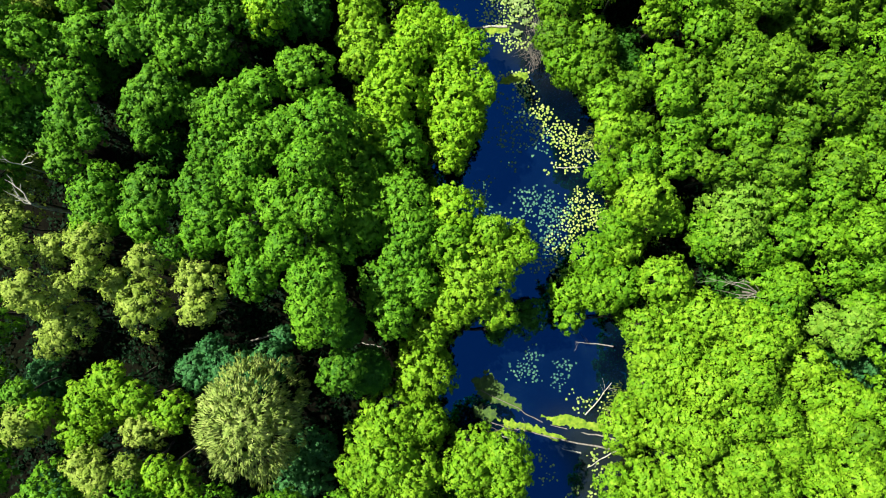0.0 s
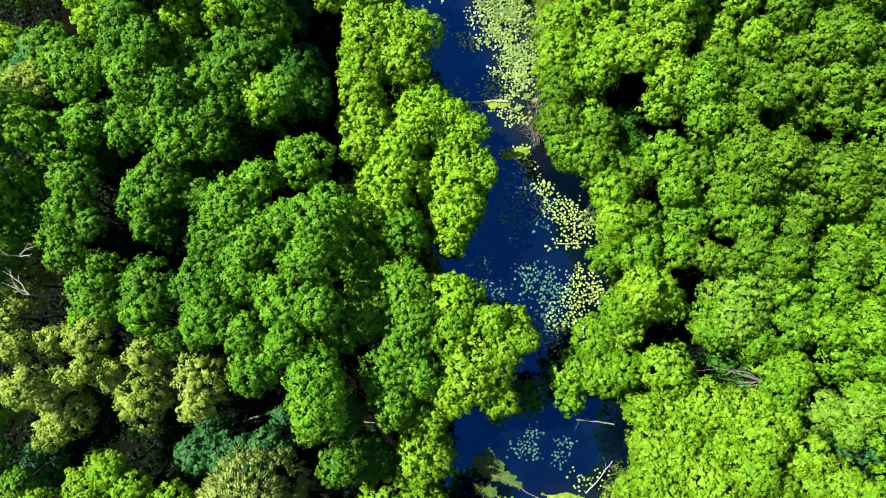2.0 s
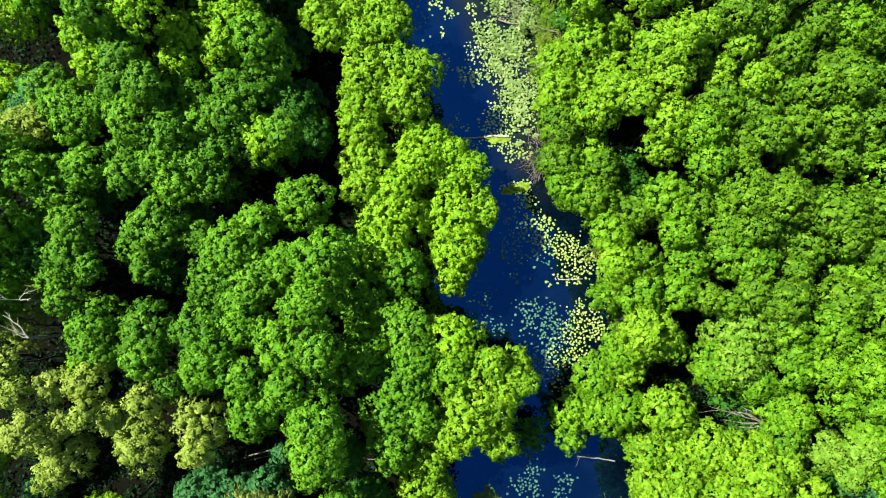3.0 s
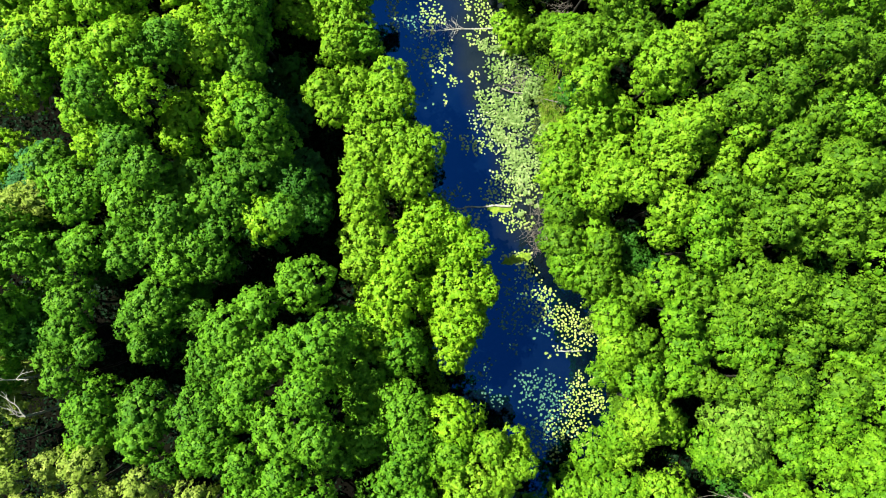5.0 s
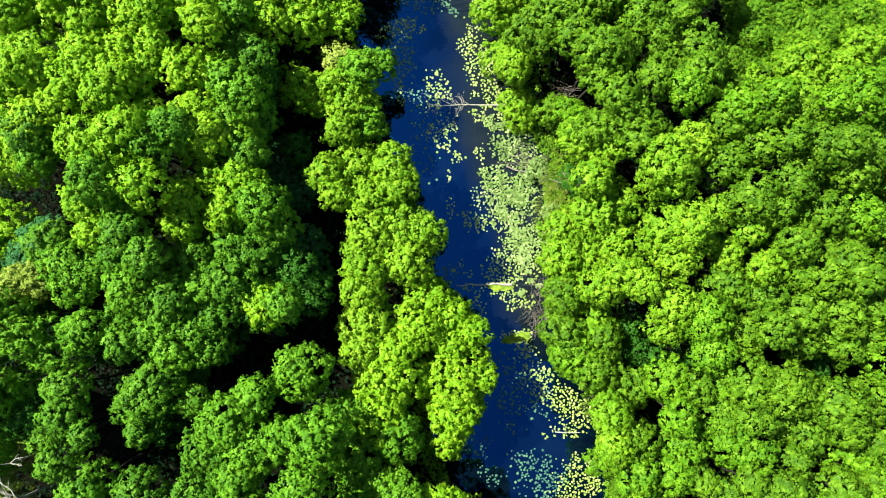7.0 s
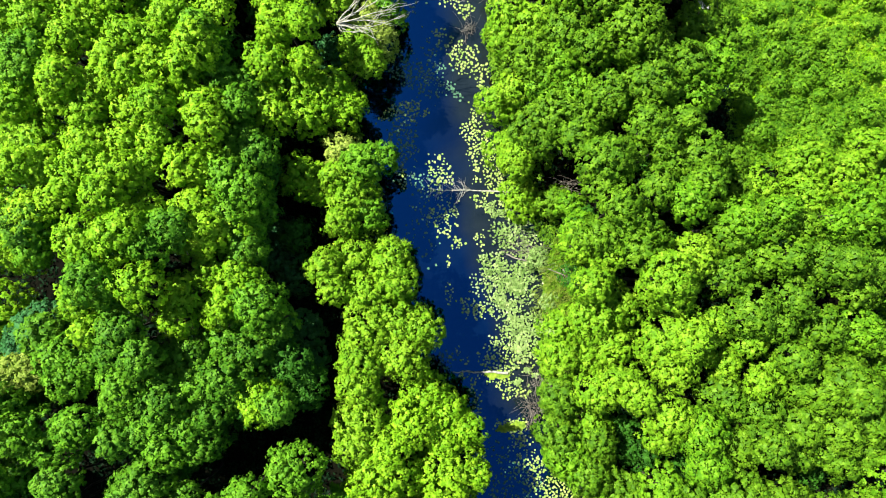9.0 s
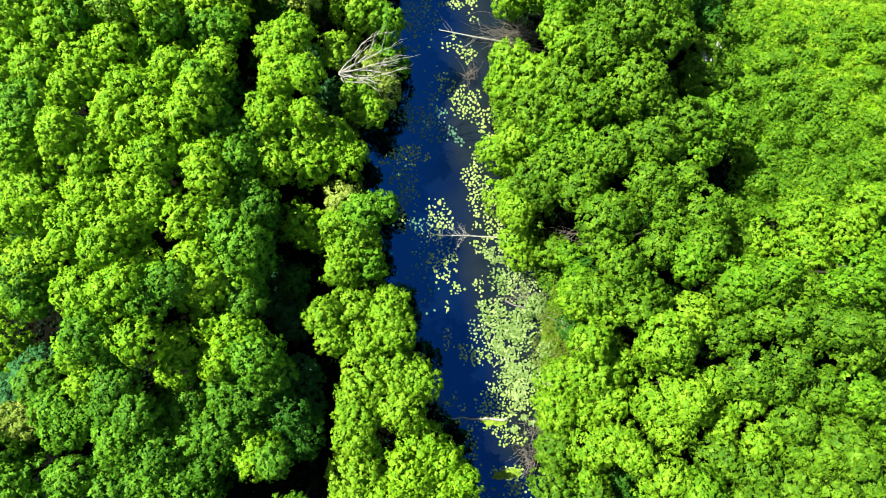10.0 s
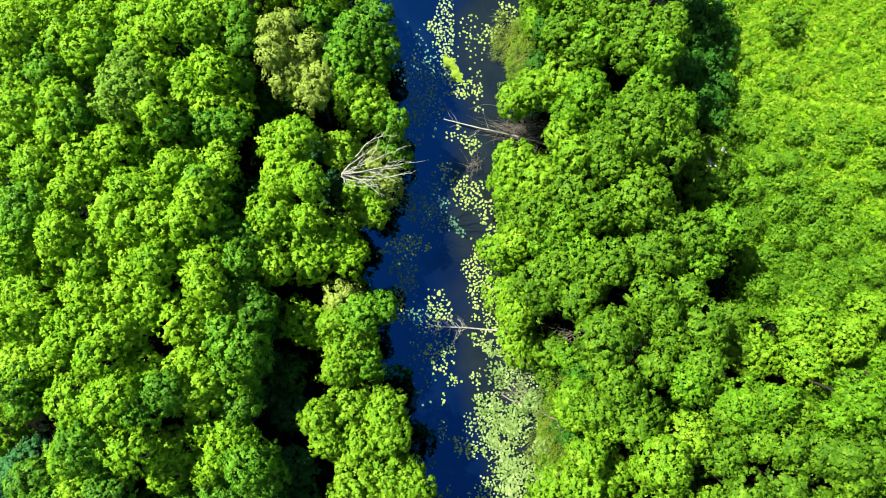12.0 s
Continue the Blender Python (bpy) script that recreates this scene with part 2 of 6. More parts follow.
def ground():
    def axis(lo, hi, step):
        near = np.arange(lo, hi + step / 2, step)
        far = np.array([12, 35, 90, 220, 600, 1500.0])
        return np.concatenate([lo - far[::-1], near, hi + far])
    xs, ys = axis(-60, 60, 0.6), axis(-45, 115, 0.6)
    gx, gy = np.meshgrid(xs, ys)
    v = np.stack([gx, gy, ground_height(gx, gy)], axis=-1).reshape(-1, 3)
    w, h = len(xs), len(ys)
    i = np.arange(w * h).reshape(h, w)
    f = np.stack([i[:-1, :-1], i[:-1, 1:], i[1:, 1:], i[1:, :-1]], axis=-1).reshape(-1, 4)
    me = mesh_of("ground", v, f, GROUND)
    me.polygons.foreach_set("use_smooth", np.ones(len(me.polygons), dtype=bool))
    tagged(new("ground", me), "peaty forest floor under the trees, darkened in colour for their shade", "ground", kind="structure")


def water():
    """One sheet; a cloud reflection is painted grey over the shallows along the right bank, upstream of the bend."""
    ys = np.concatenate([[-1500, -400, -120], np.arange(-44, 115, 0.8), [190, 500, 1600]])
    u = np.linspace(0, 1, 16)
    left, right = banks(ys)
    xs = (left - 2.5)[:, None] + (right - left + 5)[:, None] * u[None]
    yy = np.repeat(ys[:, None], len(u), axis=1)
    v = np.stack([xs, yy, 0 * xs], -1).reshape(-1, 3)
    i = np.arange(len(v)).reshape(xs.shape)
    me = mesh_of("water", v, np.stack([i[:-1, :-1], i[:-1, 1:], i[1:, 1:], i[1:, :-1]], -1).reshape(-1, 4), WATER)
    rise = np.clip((u[None] - 0.47 + 0.05 * wobble(xs, yy, 0.25)) / 0.22, 0, 1) * np.clip(np.maximum((yy - 19) / 8, (-13 - yy) / 5), 0, 1)
    me.attributes.new("cloud_grey", "FLOAT", "POINT").data.foreach_set("value", (rise * rise * (3 - 2 * rise)).astype(np.float32).ravel())
    tagged(new("water", me), "still dark blue creek water between wooded banks", "water", kind="structure")


ground()
water()


# ---- trees ----
def crown_points(rng, r, depth, puff, per_puff, lobes=None):
    """Leaf places and the ways they face, for a domed crown with a lumpy, uneven surface of leaf clumps. Its top is at 0."""
    tall = min(0.62 * depth, 1.05 * r)
    n = max(24, int(8.4 * r * r / puff ** 2))
    i = np.arange(n) + 0.5
    up = np.clip(1 - 1.36 * i / n + rng.normal(size=n) * 0.05, -0.4, 1)
    ang = i * 2.39996 + rng.uniform(0, 6.28) + rng.normal(size=n) * 0.3
    flat = np.sqrt(1 - up ** 2)
    d = np.stack([flat * np.cos(ang), flat * np.sin(ang), up], 1)
    lump = np.zeros(n)
    wave = 1.15 * math.sqrt(lobes or max(5.0, 1.9 * r + 3))
    for k in range(5):
        w = unit(rng.normal(size=3))
        lump += 0.055 * np.cos(wave * rng.uniform(0.7, 1.5) * 1.6 * (d @ w) + rng.uniform(0, 6.28))
    lump += 0.07 * np.cos(2 * ang + rng.uniform(0, 6.28)) * flat + 0.05 * np.cos(3 * ang + rng.uniform(0, 6.28)) * flat
    reach = (0.95 + lump + rng.uniform(-0.17, 0.08, n))[:, None]
    p = d * np.array([r, r, tall]) * reach
    lift = np.max(p[:, 2])
    p[:, 2] -= lift
    out = unit(d / np.array([r, r, tall]))
    size = puff * rng.uniform(0.42, 0.86, (n, 1))
    spray = unit(rng.normal(size=(n, per_puff, 3)) + 0.75 * out[:, None] + np.array([0, 0, 0.5]))
    lp = p[:, None] + spray * (size[:, None] * rng.uniform(0.5, 1.15, (n, per_puff, 1)))
    ln = unit(spray * 0.55 + out[:, None] * 0.4 + np.array([0, 0, 0.4]) + rng.normal(size=spray.shape) * 0.38)
    soft = unit(spray * 1.15 + out[:, None] * 0.9 + rng.normal(size=spray.shape) * 0.12)
    k = lobes or max(5, int(1.7 * r + 3))
    j = np.arange(k)
    rho = r * 0.6 * np.sqrt((j + 0.4) / k)
    turn = j * 2.39996 + rng.uniform(0, 6.28)
    lr = r * rng.uniform(0.34, 0.46, k)
    c = np.stack([rho * np.cos(turn), rho * np.sin(turn), tall * np.sqrt(1 - (rho / r) ** 2) - lift - 1.15 * lr], 1)
    return lp.reshape(-1, 3), ln.reshape(-1, 3), c, lr, soft.reshape(-1, 3)


def inner_leaves(rng, c, lr, leaf):
    """Larger, sparse foliage inside the lobes."""
    n = 46
    d = unit(rng.normal(size=(len(c), n, 3)))
    p = c[:, None] + d * (lr[:, None, None] * rng.uniform(0.2, 0.58, (len(c), n, 1)))
    nr = unit(d * 0.5 + np.array([0, 0, 0.8]) + rng.normal(size=d.shape) * 0.3)
    return leaf_tris(rng, p.reshape(-1, 3), nr.reshape(-1, 3), leaf * 2.2, leaf * 1.9), d.reshape(-1, 3)


def dry_spot(x, y):
    """The nearest place on land for a stem whose crown hangs over x, y."""
    left, right = banks(y)
    if left - 0.8 < x < right + 0.8:
        x = left - 1.0 if x < (left + right) / 2 else right + 1.0
    return float(x)


SEED = [100]


def tree(name, x, y, r, h, mat, label, category="tree", depth=None, puff=0.56, per_puff=15, length=0.15, width=0.12, bark=None,
         lobes=None, droop=0.0, sprays=False, stretch=1.0, turn=0.0):
    """A tree whose crown, of radius r, is centred over x, y and reaches up to h."""
    SEED[0] += 1
    rng = np.random.default_rng(SEED[0])
    bx = dry_spot(x, y)
    bz = float(ground_height(bx, y)) - 0.05
    top = h - bz
    depth = depth or min(0.7 * h, 1.5 * r + 0.8)
    ob = thing(name, bx, y, bz, label, category)
    p, n, c, lr, soft = crown_points(rng, r, depth, puff, per_puff, lobes)
    along = None
    if sprays:
        along = unit(p * np.array([1, 1, 0.3]) + np.array([0, 0, 1.2]))
        n = unit(np.cross(along, rng.normal(size=p.shape)) + np.array([0, 0, 0.5]))
    if droop:
        along = np.tile(np.array([0.0, 0, -1.0]), (len(p), 1)) * droop + rng.normal(size=p.shape) * 0.5
        p[:, 2] -= droop * 0.25 * np.hypot(p[:, 0], p[:, 1]) * rng.uniform(0.3, 1.0, len(p))
    inner, inner_soft = inner_leaves(rng, c, lr, length)
    v = np.concatenate([leaf_tris(rng, p, n, length, width, along), inner])
    facing = np.repeat(np.concatenate([soft, inner_soft]), 3, axis=0)
    shift = np.array([x - bx, 0, top])
    if stretch != 1.0:
        ca, sa = math.cos(turn), math.sin(turn)
        u, w = v[:, 0] * ca + v[:, 1] * sa, v[:, 1] * ca - v[:, 0] * sa
        u, w = u * stretch, w / stretch
        v[:, 0], v[:, 1] = u * ca - w * sa, u * sa + w * ca
    part("crown", mesh_of("crown", v + shift, np.arange(len(v)), mat, 3, facing), ob)
    fork = np.array([(x - bx) * 0.6, 0, max(top - depth * 1.15, top * 0.35)])
    r0 = 0.035 * r + 0.07
    lines = [bough(rng, (0, 0, -0.3), fork, r0 * 1.25, r0 * 0.75, 0.03)]
    for j in range(min(len(c), 5)):
        lines.append(bough(rng, fork - np.array([0, 0, rng.uniform(0, 0.8)]), c[j] + shift, r0 * 0.55, r0 * 0.12, 0.06))
    part("trunk", tubes("trunk", lines, bark or BARK), ob)
    return ob, c + shift, lr


def oak(x, y, r, h, **more):
    tree("oak_tree", x, y, r, h, OAK, "green oak with a dense lobed crown in the wood", **more)


def dark_oak(x, y, r, h, **more):
    tree("oak_tree", x, y, r, h, DARK_OAK, "deep green oak with a lobed crown in the wood", **more)


def bright_oak(x, y, r, h, **more):
    tree("oak_tree", x, y, r, h, FRESH, "fresh bright green oak with a lobed crown in the wood", **more)


def alder(x, y, r, h, **more):
    tree("alder_tree", x, y, r, h, ALDER, "green alder with a dense lobed crown in the wood", **more)


# The darker green also stands in for cloud shade over this wood.
def dark_alder(x, y, r, h, **more):
    tree("alder_tree", x, y, r, h, SHADY, "deep green alder with a dense rounded crown, partly darkened for cloud shade", **more)


def creek_alder(x, y, r, h, **more):
    tree("alder_tree", x, y, r, h, LIME, "yellow-green alder with a rounded crown beside the creek", **more)


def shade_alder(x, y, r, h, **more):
    tree("hazel_tree", x, y, r, h, DEEP, "dark green hazel with a loose crown in the wood, leaves coloured as shaded", puff=0.72, per_puff=13, **more)


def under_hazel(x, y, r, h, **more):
    tree("hazel_shrub", x, y, 0.85 * r, 0.9 * h, DEEP, "hazel shrub filling a hole under taller crowns, leaves darkened for shade", "shrub", puff=0.72, per_puff=12, lobes=6, **more)


def young_alder(x, y, r, h, **more):
    tree("young_alder_tree", x, y, r, h, LIME, "small bright yellow-green alder with a low crown", puff=0.5, per_puff=13, **more)


def pale_alder(x, y, r, h, **more):
    tree("ash_tree", x, y, r, h, PALE, "pale green tree with a dense fine-leaved crown", **more)


def birch(x, y, r, h, **more):
    ob, c, lr = tree("birch_tree", x, y, r, h, OLIVE, "olive-green birch with soft drooping twigs", droop=0.9, puff=0.7,
                     length=0.14, width=0.09, per_puff=26, **more)
    return ob, c, lr


def elder(x, y, r, h, **more):
    tree("elder_shrub", x, y, r, h, TEAL, "bluish-green elder shrub standing under taller trees", "shrub", puff=0.5, per_puff=13, **more)


def willow(x, y, r, h, **more):
    tree("willow_tree", x, y, r, h, SILVER, "large silvery green willow with upright feathery sprays", puff=0.55, per_puff=24, length=0.18, width=0.055,
         sprays=True, **more)


def sallow(x, y, r, h, **more):
    tree("sallow_shrub", x, y, r, h, MARGIN, "low grey-green sallow shrub in the lily margin", "shrub", puff=0.45, per_puff=11, length=0.13, width=0.08, **more)


# Large trees round the outer edge are unseen, added for shadows and reflections.
alder(20.5, -25.3, 4.0, 9.7)
alder(28.5, -25.2, 4.3, 9.2)
alder(35.7, -25.2, 4.2, 10.8)
alder(-1.3, -25.0, 4.2, 11.5)
alder(41.9, -24.9, 3.8, 12.4)
alder(5.4, -24.7, 3.4, 9.9)
alder(45.5, -20.2, 3.9, 12.1)
alder(45.2, -13.6, 3.8, 13.0)
alder(45.4, -6.1, 3.8, 12.9)
alder(13.6, -4.7, 1.5, 5.0)
alder(33.1, -2.8, 2.1, 11.4)
alder(42.4, -2.8, 2.0, 10.6)
alder(14.0, -1.6, 2.4, 6.0)
alder(16.7, -1.5, 2.4, 7.0)
alder(18.8, -0.8, 2.1, 8.0)
alder(34.4, -0.7, 2.1, 11.2)
alder(32.9, -0.1, 2.0, 9.8)
alder(39.6, 0.5, 2.3, 10.8)
alder(41.3, 0.6, 1.5, 12.5)
alder(16.2, 2.0, 2.4, 7.0)
alder(30.6, 2.5, 2.1, 11.1)
alder(45.7, 1.5, 3.8, 13.3)
alder(0.8, 3.3, 2.3, 12.5)
alder(26.9, 3.3, 2.1, 10.9)
alder(34.1, 3.9, 2.4, 11.8)
alder(26.4, 4.4, 1.9, 10.7)
alder(37.5, 3.6, 1.9, 12.6)
alder(39.6, 3.6, 1.7, 14.6)
alder(17.9, 5.0, 2.0, 9.5)
alder(35.8, 5.0, 1.9, 10.9)
alder(40.5, 4.9, 2.2, 12.9)
alder(33.3, 7.7, 2.0, 12.4)
alder(37.6, 7.6, 2.5, 12.6)
alder(45.5, 9.1, 3.8, 13.5)
alder(19.1, 10.9, 2.1, 12.9)
alder(22.5, 11.3, 1.9, 12.5)
alder(17.1, 10.7, 1.7, 6.0)
alder(41.2, 13.1, 2.6, 10.6)
alder(23.5, 14.1, 2.2, 12.9)
alder(29.7, 14.0, 2.3, 13.4)
alder(27.6, 15.1, 2.5, 13.3)
alder(46.5, 16.5, 3.8, 12.7)
alder(16.3, 16.8, 2.0, 12.7)
alder(22.0, 17.1, 1.8, 14.3)
alder(21.7, 20.4, 2.2, 12.9)
alder(27.4, 20.1, 2.1, 12.8)
alder(13.4, 22.1, 2.6, 9.8)
alder(13.1, 21.7, 2.2, 10.0)
alder(24.9, 23.4, 2.0, 15.1)
alder(45.1, 23.1, 3.7, 14.8)
alder(15.5, 24.9, 2.3, 8.9)
alder(24.2, 26.5, 2.3, 15.4)
alder(45.9, 34.3, 3.8, 12.7)
alder(39.1, 37.0, 2.3, 14.0)
alder(45.5, 42.0, 3.8, 13.0)
alder(12.5, 44.2, 2.2, 12.0)
alder(26.9, 46.2, 2.5, 16.0)
alder(33.9, 46.6, 1.3, 17.3)
alder(21.5, 47.7, 1.8, 16.2)
alder(12.3, 47.7, 1.6, 6.0)
alder(37.8, 47.9, 2.5, 15.7)
alder(29.6, 47.6, 1.4, 16.5)
alder(43.2, 49.6, 3.2, 16.0)
alder(45.6, 49.8, 3.8, 13.3)
alder(8.1, 59.5, 2.1, 9.5)
alder(11.4, 59.2, 2.3, 10.1)
alder(23.4, 59.8, 2.5, 11.5)
alder(9.4, 61.8, 2.3, 10.3)
alder(16.2, 63.3, 2.3, 10.0)
alder(25.7, 63.0, 2.3, 10.8)
alder(8.9, 72.2, 2.1, 10.4)
alder(18.6, 73.5, 2.6, 13.2)
alder(9.9, 74.4, 2.4, 12.6)
alder(16.3, 76.2, 2.0, 12.7)
alder(16.2, 78.4, 1.7, 15.1)
alder(10.7, 80.8, 2.3, 10.7)
alder(5.3, 86.7, 3.1, 11.5)
alder(11.1, 86.9, 3.8, 14.0)
alder(17.8, 88.6, 2.7, 13.4)
birch(-32.0, -18.9, 1.7, 13.8)
birch(-33.9, -18.1, 1.7, 13.2)
birch(-30.0, -18.4, 1.3, 12.4)
birch(-28.8, -14.5, 2.2, 11.8)
birch(-40.0, -14.2, 2.0, 12.9)
birch(-37.4, -6.4, 1.5, 12.2)
birch(-36.0, -4.4, 2.3, 12.9)
birch(-38.9, -2.9, 1.4, 12.5)
birch(-28.2, -2.9, 2.6, 14.6)
birch(-22.3, -3.3, 1.4, 15.8)
birch(-35.5, -0.9, 1.1, 13.9)
birch(-37.7, -1.4, 1.8, 16.8)
birch(-30.6, -0.9, 1.9, 13.6)
birch(-22.3, -0.7, 2.4, 15.9)
birch(-31.9, 0.3, 1.3, 16.5)
birch(-27.1, 1.4, 1.5, 16.1)
birch(-38.2, 2.1, 1.3, 16.6)
birch(-36.1, 2.5, 1.6, 14.7)
birch(-32.3, 3.1, 1.8, 15.9)
birch(-39.5, 4.6, 1.3, 16.0)
birch(-41.6, 7.6, 1.9, 11.4)
birch(-41.6, 10.9, 2.0, 11.6)
birch(-41.0, 26.9, 1.8, 13.5)
birch(-38.9, 27.2, 1.7, 13.4)
birch(-12.1, 51.1, 1.9, 9.0)
birch(-9.2, 63.2, 2.0, 8.2)
birch(-10.9, 65.0, 2.2, 8.6)
birch(-16.9, 70.6, 1.6, 12.9)
birch(-17.0, 73.1, 2.0, 10.9)
birch(-20.3, 72.7, 1.8, 11.0)
birch(-19.5, 74.2, 2.4, 10.4)
birch(-21.3, 74.5, 1.6, 12.8)
birch(-18.4, 75.9, 1.6, 11.1)
birch(-21.9, 77.0, 1.6, 11.7)
birch(-20.3, 78.0, 1.2, 11.5)
bright_oak(1.1, 6.3, 2.7, 12.5)
bright_oak(0.8, 12.5, 1.7, 8.0)
bright_oak(-6.4, 15.0, 3.1, 10.5)
bright_oak(1.5, 15.3, 2.9, 9.2)
bright_oak(-5.4, 18.9, 3.6, 10.5)
bright_oak(1.3, 18.9, 3.6, 9.6)
bright_oak(4.2, 19.2, 1.5, 8.5)
bright_oak(0.7, 22.5, 2.1, 8.8)
bright_oak(-4.9, 21.6, 2.2, 10.5)
bright_oak(-2.8, 24.1, 2.5, 10.5)
bright_oak(2.9, 23.7, 1.6, 8.8)
bright_oak(0.6, 24.8, 2.6, 8.8)
bright_oak(-17.3, 25.9, 2.3, 13.5)
bright_oak(-1.7, 26.4, 2.7, 8.8)
bright_oak(-46.2, 31.2, 3.6, 9.4)
bright_oak(-32.1, 32.0, 1.7, 16.7)
bright_oak(-25.6, 33.5, 2.0, 14.2)
bright_oak(-33.3, 34.5, 2.0, 16.5)
bright_oak(-21.4, 34.8, 2.1, 14.2)
bright_oak(-27.4, 36.3, 2.1, 18.4)
bright_oak(-25.0, 35.6, 2.0, 14.7)
bright_oak(-19.9, 37.4, 2.1, 14.4)
bright_oak(-22.8, 38.1, 2.0, 13.7)
bright_oak(-32.8, 39.8, 2.6, 18.0)
bright_oak(-40.8, 39.7, 1.9, 14.2)
bright_oak(-43.0, 39.8, 3.8, 13.7)
bright_oak(-29.2, 40.5, 2.3, 19.2)
bright_oak(-23.0, 41.4, 1.9, 15.9)
bright_oak(-27.3, 41.3, 1.9, 16.5)
bright_oak(-24.2, 41.5, 2.6, 14.7)
bright_oak(-21.3, 41.8, 2.3, 14.0)
bright_oak(-29.2, 41.7, 1.8, 17.8)
bright_oak(-38.7, 41.9, 2.2, 16.4)
bright_oak(-36.0, 43.5, 1.8, 16.9)
bright_oak(-28.4, 42.7, 2.0, 15.7)
bright_oak(-31.1, 44.1, 1.8, 18.6)
bright_oak(-24.4, 43.7, 2.4, 15.3)
bright_oak(-35.1, 45.1, 2.0, 17.2)
bright_oak(-37.5, 46.3, 2.0, 17.5)
bright_oak(-38.9, 46.2, 1.5, 18.3)
bright_oak(-31.1, 46.0, 2.1, 17.2)
bright_oak(-30.0, 46.2, 1.9, 15.5)
bright_oak(-33.8, 46.8, 1.8, 17.2)
bright_oak(-43.1, 47.0, 3.8, 13.7)
bright_oak(-28.8, 47.9, 1.2, 14.9)
bright_oak(-25.7, 47.6, 2.2, 15.4)
bright_oak(-23.6, 48.0, 2.1, 13.8)
bright_oak(-16.4, 48.3, 2.3, 9.1)
bright_oak(-14.5, 47.7, 2.0, 8.1)
bright_oak(-39.9, 48.7, 2.4, 15.1)
bright_oak(-34.8, 49.2, 2.4, 15.1)
bright_oak(-31.9, 49.5, 1.9, 14.6)
bright_oak(-28.3, 50.3, 2.1, 15.2)
bright_oak(-23.5, 51.4, 1.8, 16.7)
bright_oak(-30.9, 52.3, 1.9, 15.2)
bright_oak(-41.1, 52.0, 1.6, 16.4)
bright_oak(-34.8, 51.9, 1.9, 15.6)
bright_oak(-40.7, 52.8, 2.0, 15.5)
bright_oak(-38.4, 52.6, 2.1, 15.0)
bright_oak(-36.0, 53.3, 1.9, 14.9)
bright_oak(-28.2, 52.9, 1.8, 16.9)
bright_oak(-24.5, 53.0, 2.1, 15.3)
bright_oak(-36.7, 54.4, 1.8, 17.4)
bright_oak(-18.9, 54.0, 2.0, 12.0)
bright_oak(-15.9, 54.4, 2.2, 10.6)
bright_oak(-44.4, 54.1, 3.8, 13.7)
bright_oak(-28.9, 54.6, 2.1, 14.7)
bright_oak(-33.8, 54.6, 2.4, 15.4)
bright_oak(-39.0, 56.1, 2.2, 15.7)
bright_oak(-31.5, 55.7, 1.9, 16.0)
bright_oak(-26.3, 55.6, 1.7, 13.5)
bright_oak(-13.9, 56.3, 2.6, 10.5)
bright_oak(-11.7, 55.5, 1.8, 9.6)
bright_oak(-19.8, 56.2, 1.7, 11.5)
bright_oak(-33.2, 57.2, 2.4, 16.0)
bright_oak(-26.6, 56.8, 1.9, 15.6)
bright_oak(-29.2, 56.6, 1.9, 15.6)
bright_oak(-16.6, 56.9, 2.6, 11.4)
bright_oak(-13.5, 57.1, 2.0, 10.5)
bright_oak(-19.3, 58.5, 2.2, 13.2)
bright_oak(-36.6, 58.6, 1.8, 16.8)
bright_oak(-31.7, 59.3, 1.9, 15.5)
bright_oak(-29.9, 59.4, 1.9, 15.0)
bright_oak(-25.4, 58.6, 2.2, 16.7)
bright_oak(-15.6, 58.8, 1.4, 13.5)
bright_oak(-40.6, 60.1, 2.2, 15.7)
bright_oak(-36.1, 60.3, 2.1, 14.3)
bright_oak(-19.3, 61.1, 1.5, 11.9)
bright_oak(-45.2, 61.2, 3.8, 13.7)
bright_oak(-37.2, 61.8, 2.5, 14.7)
bright_oak(-28.6, 61.7, 1.9, 14.9)
bright_oak(-32.3, 61.8, 1.2, 12.7)
bright_oak(-18.2, 62.4, 2.3, 14.5)
bright_oak(-15.5, 61.9, 1.6, 15.8)
bright_oak(-34.1, 63.2, 2.1, 14.9)
bright_oak(-24.4, 62.9, 1.7, 13.9)
bright_oak(-39.6, 63.9, 2.0, 15.6)
bright_oak(-28.0, 63.6, 2.6, 11.6)
bright_oak(-36.7, 65.5, 2.3, 13.5)
bright_oak(-31.0, 65.1, 1.4, 13.0)
bright_oak(-42.8, 65.6, 2.0, 15.8)
bright_oak(-34.6, 66.3, 2.3, 13.2)
bright_oak(-19.1, 65.6, 2.5, 12.6)
bright_oak(-39.3, 66.6, 2.2, 15.7)
bright_oak(-30.5, 66.8, 1.5, 15.8)
bright_oak(-17.3, 66.6, 1.7, 13.6)
bright_oak(-46.5, 68.2, 3.8, 13.7)
bright_oak(-26.8, 68.7, 2.2, 12.2)
bright_oak(-25.0, 69.5, 2.0, 10.7)
bright_oak(-29.1, 69.5, 2.0, 12.2)
bright_oak(-40.3, 71.0, 2.2, 12.5)
bright_oak(-32.4, 71.2, 2.0, 12.8)
bright_oak(-29.8, 70.9, 2.4, 12.3)
bright_oak(-38.3, 71.5, 1.9, 15.1)
bright_oak(-26.7, 72.0, 2.1, 13.6)
bright_oak(-44.6, 72.9, 2.2, 15.6)
bright_oak(-41.3, 73.0, 1.9, 14.1)
bright_oak(-34.9, 73.0, 2.0, 12.7)
bright_oak(-27.5, 73.8, 2.2, 12.3)
bright_oak(-47.1, 73.9, 3.5, 13.7)
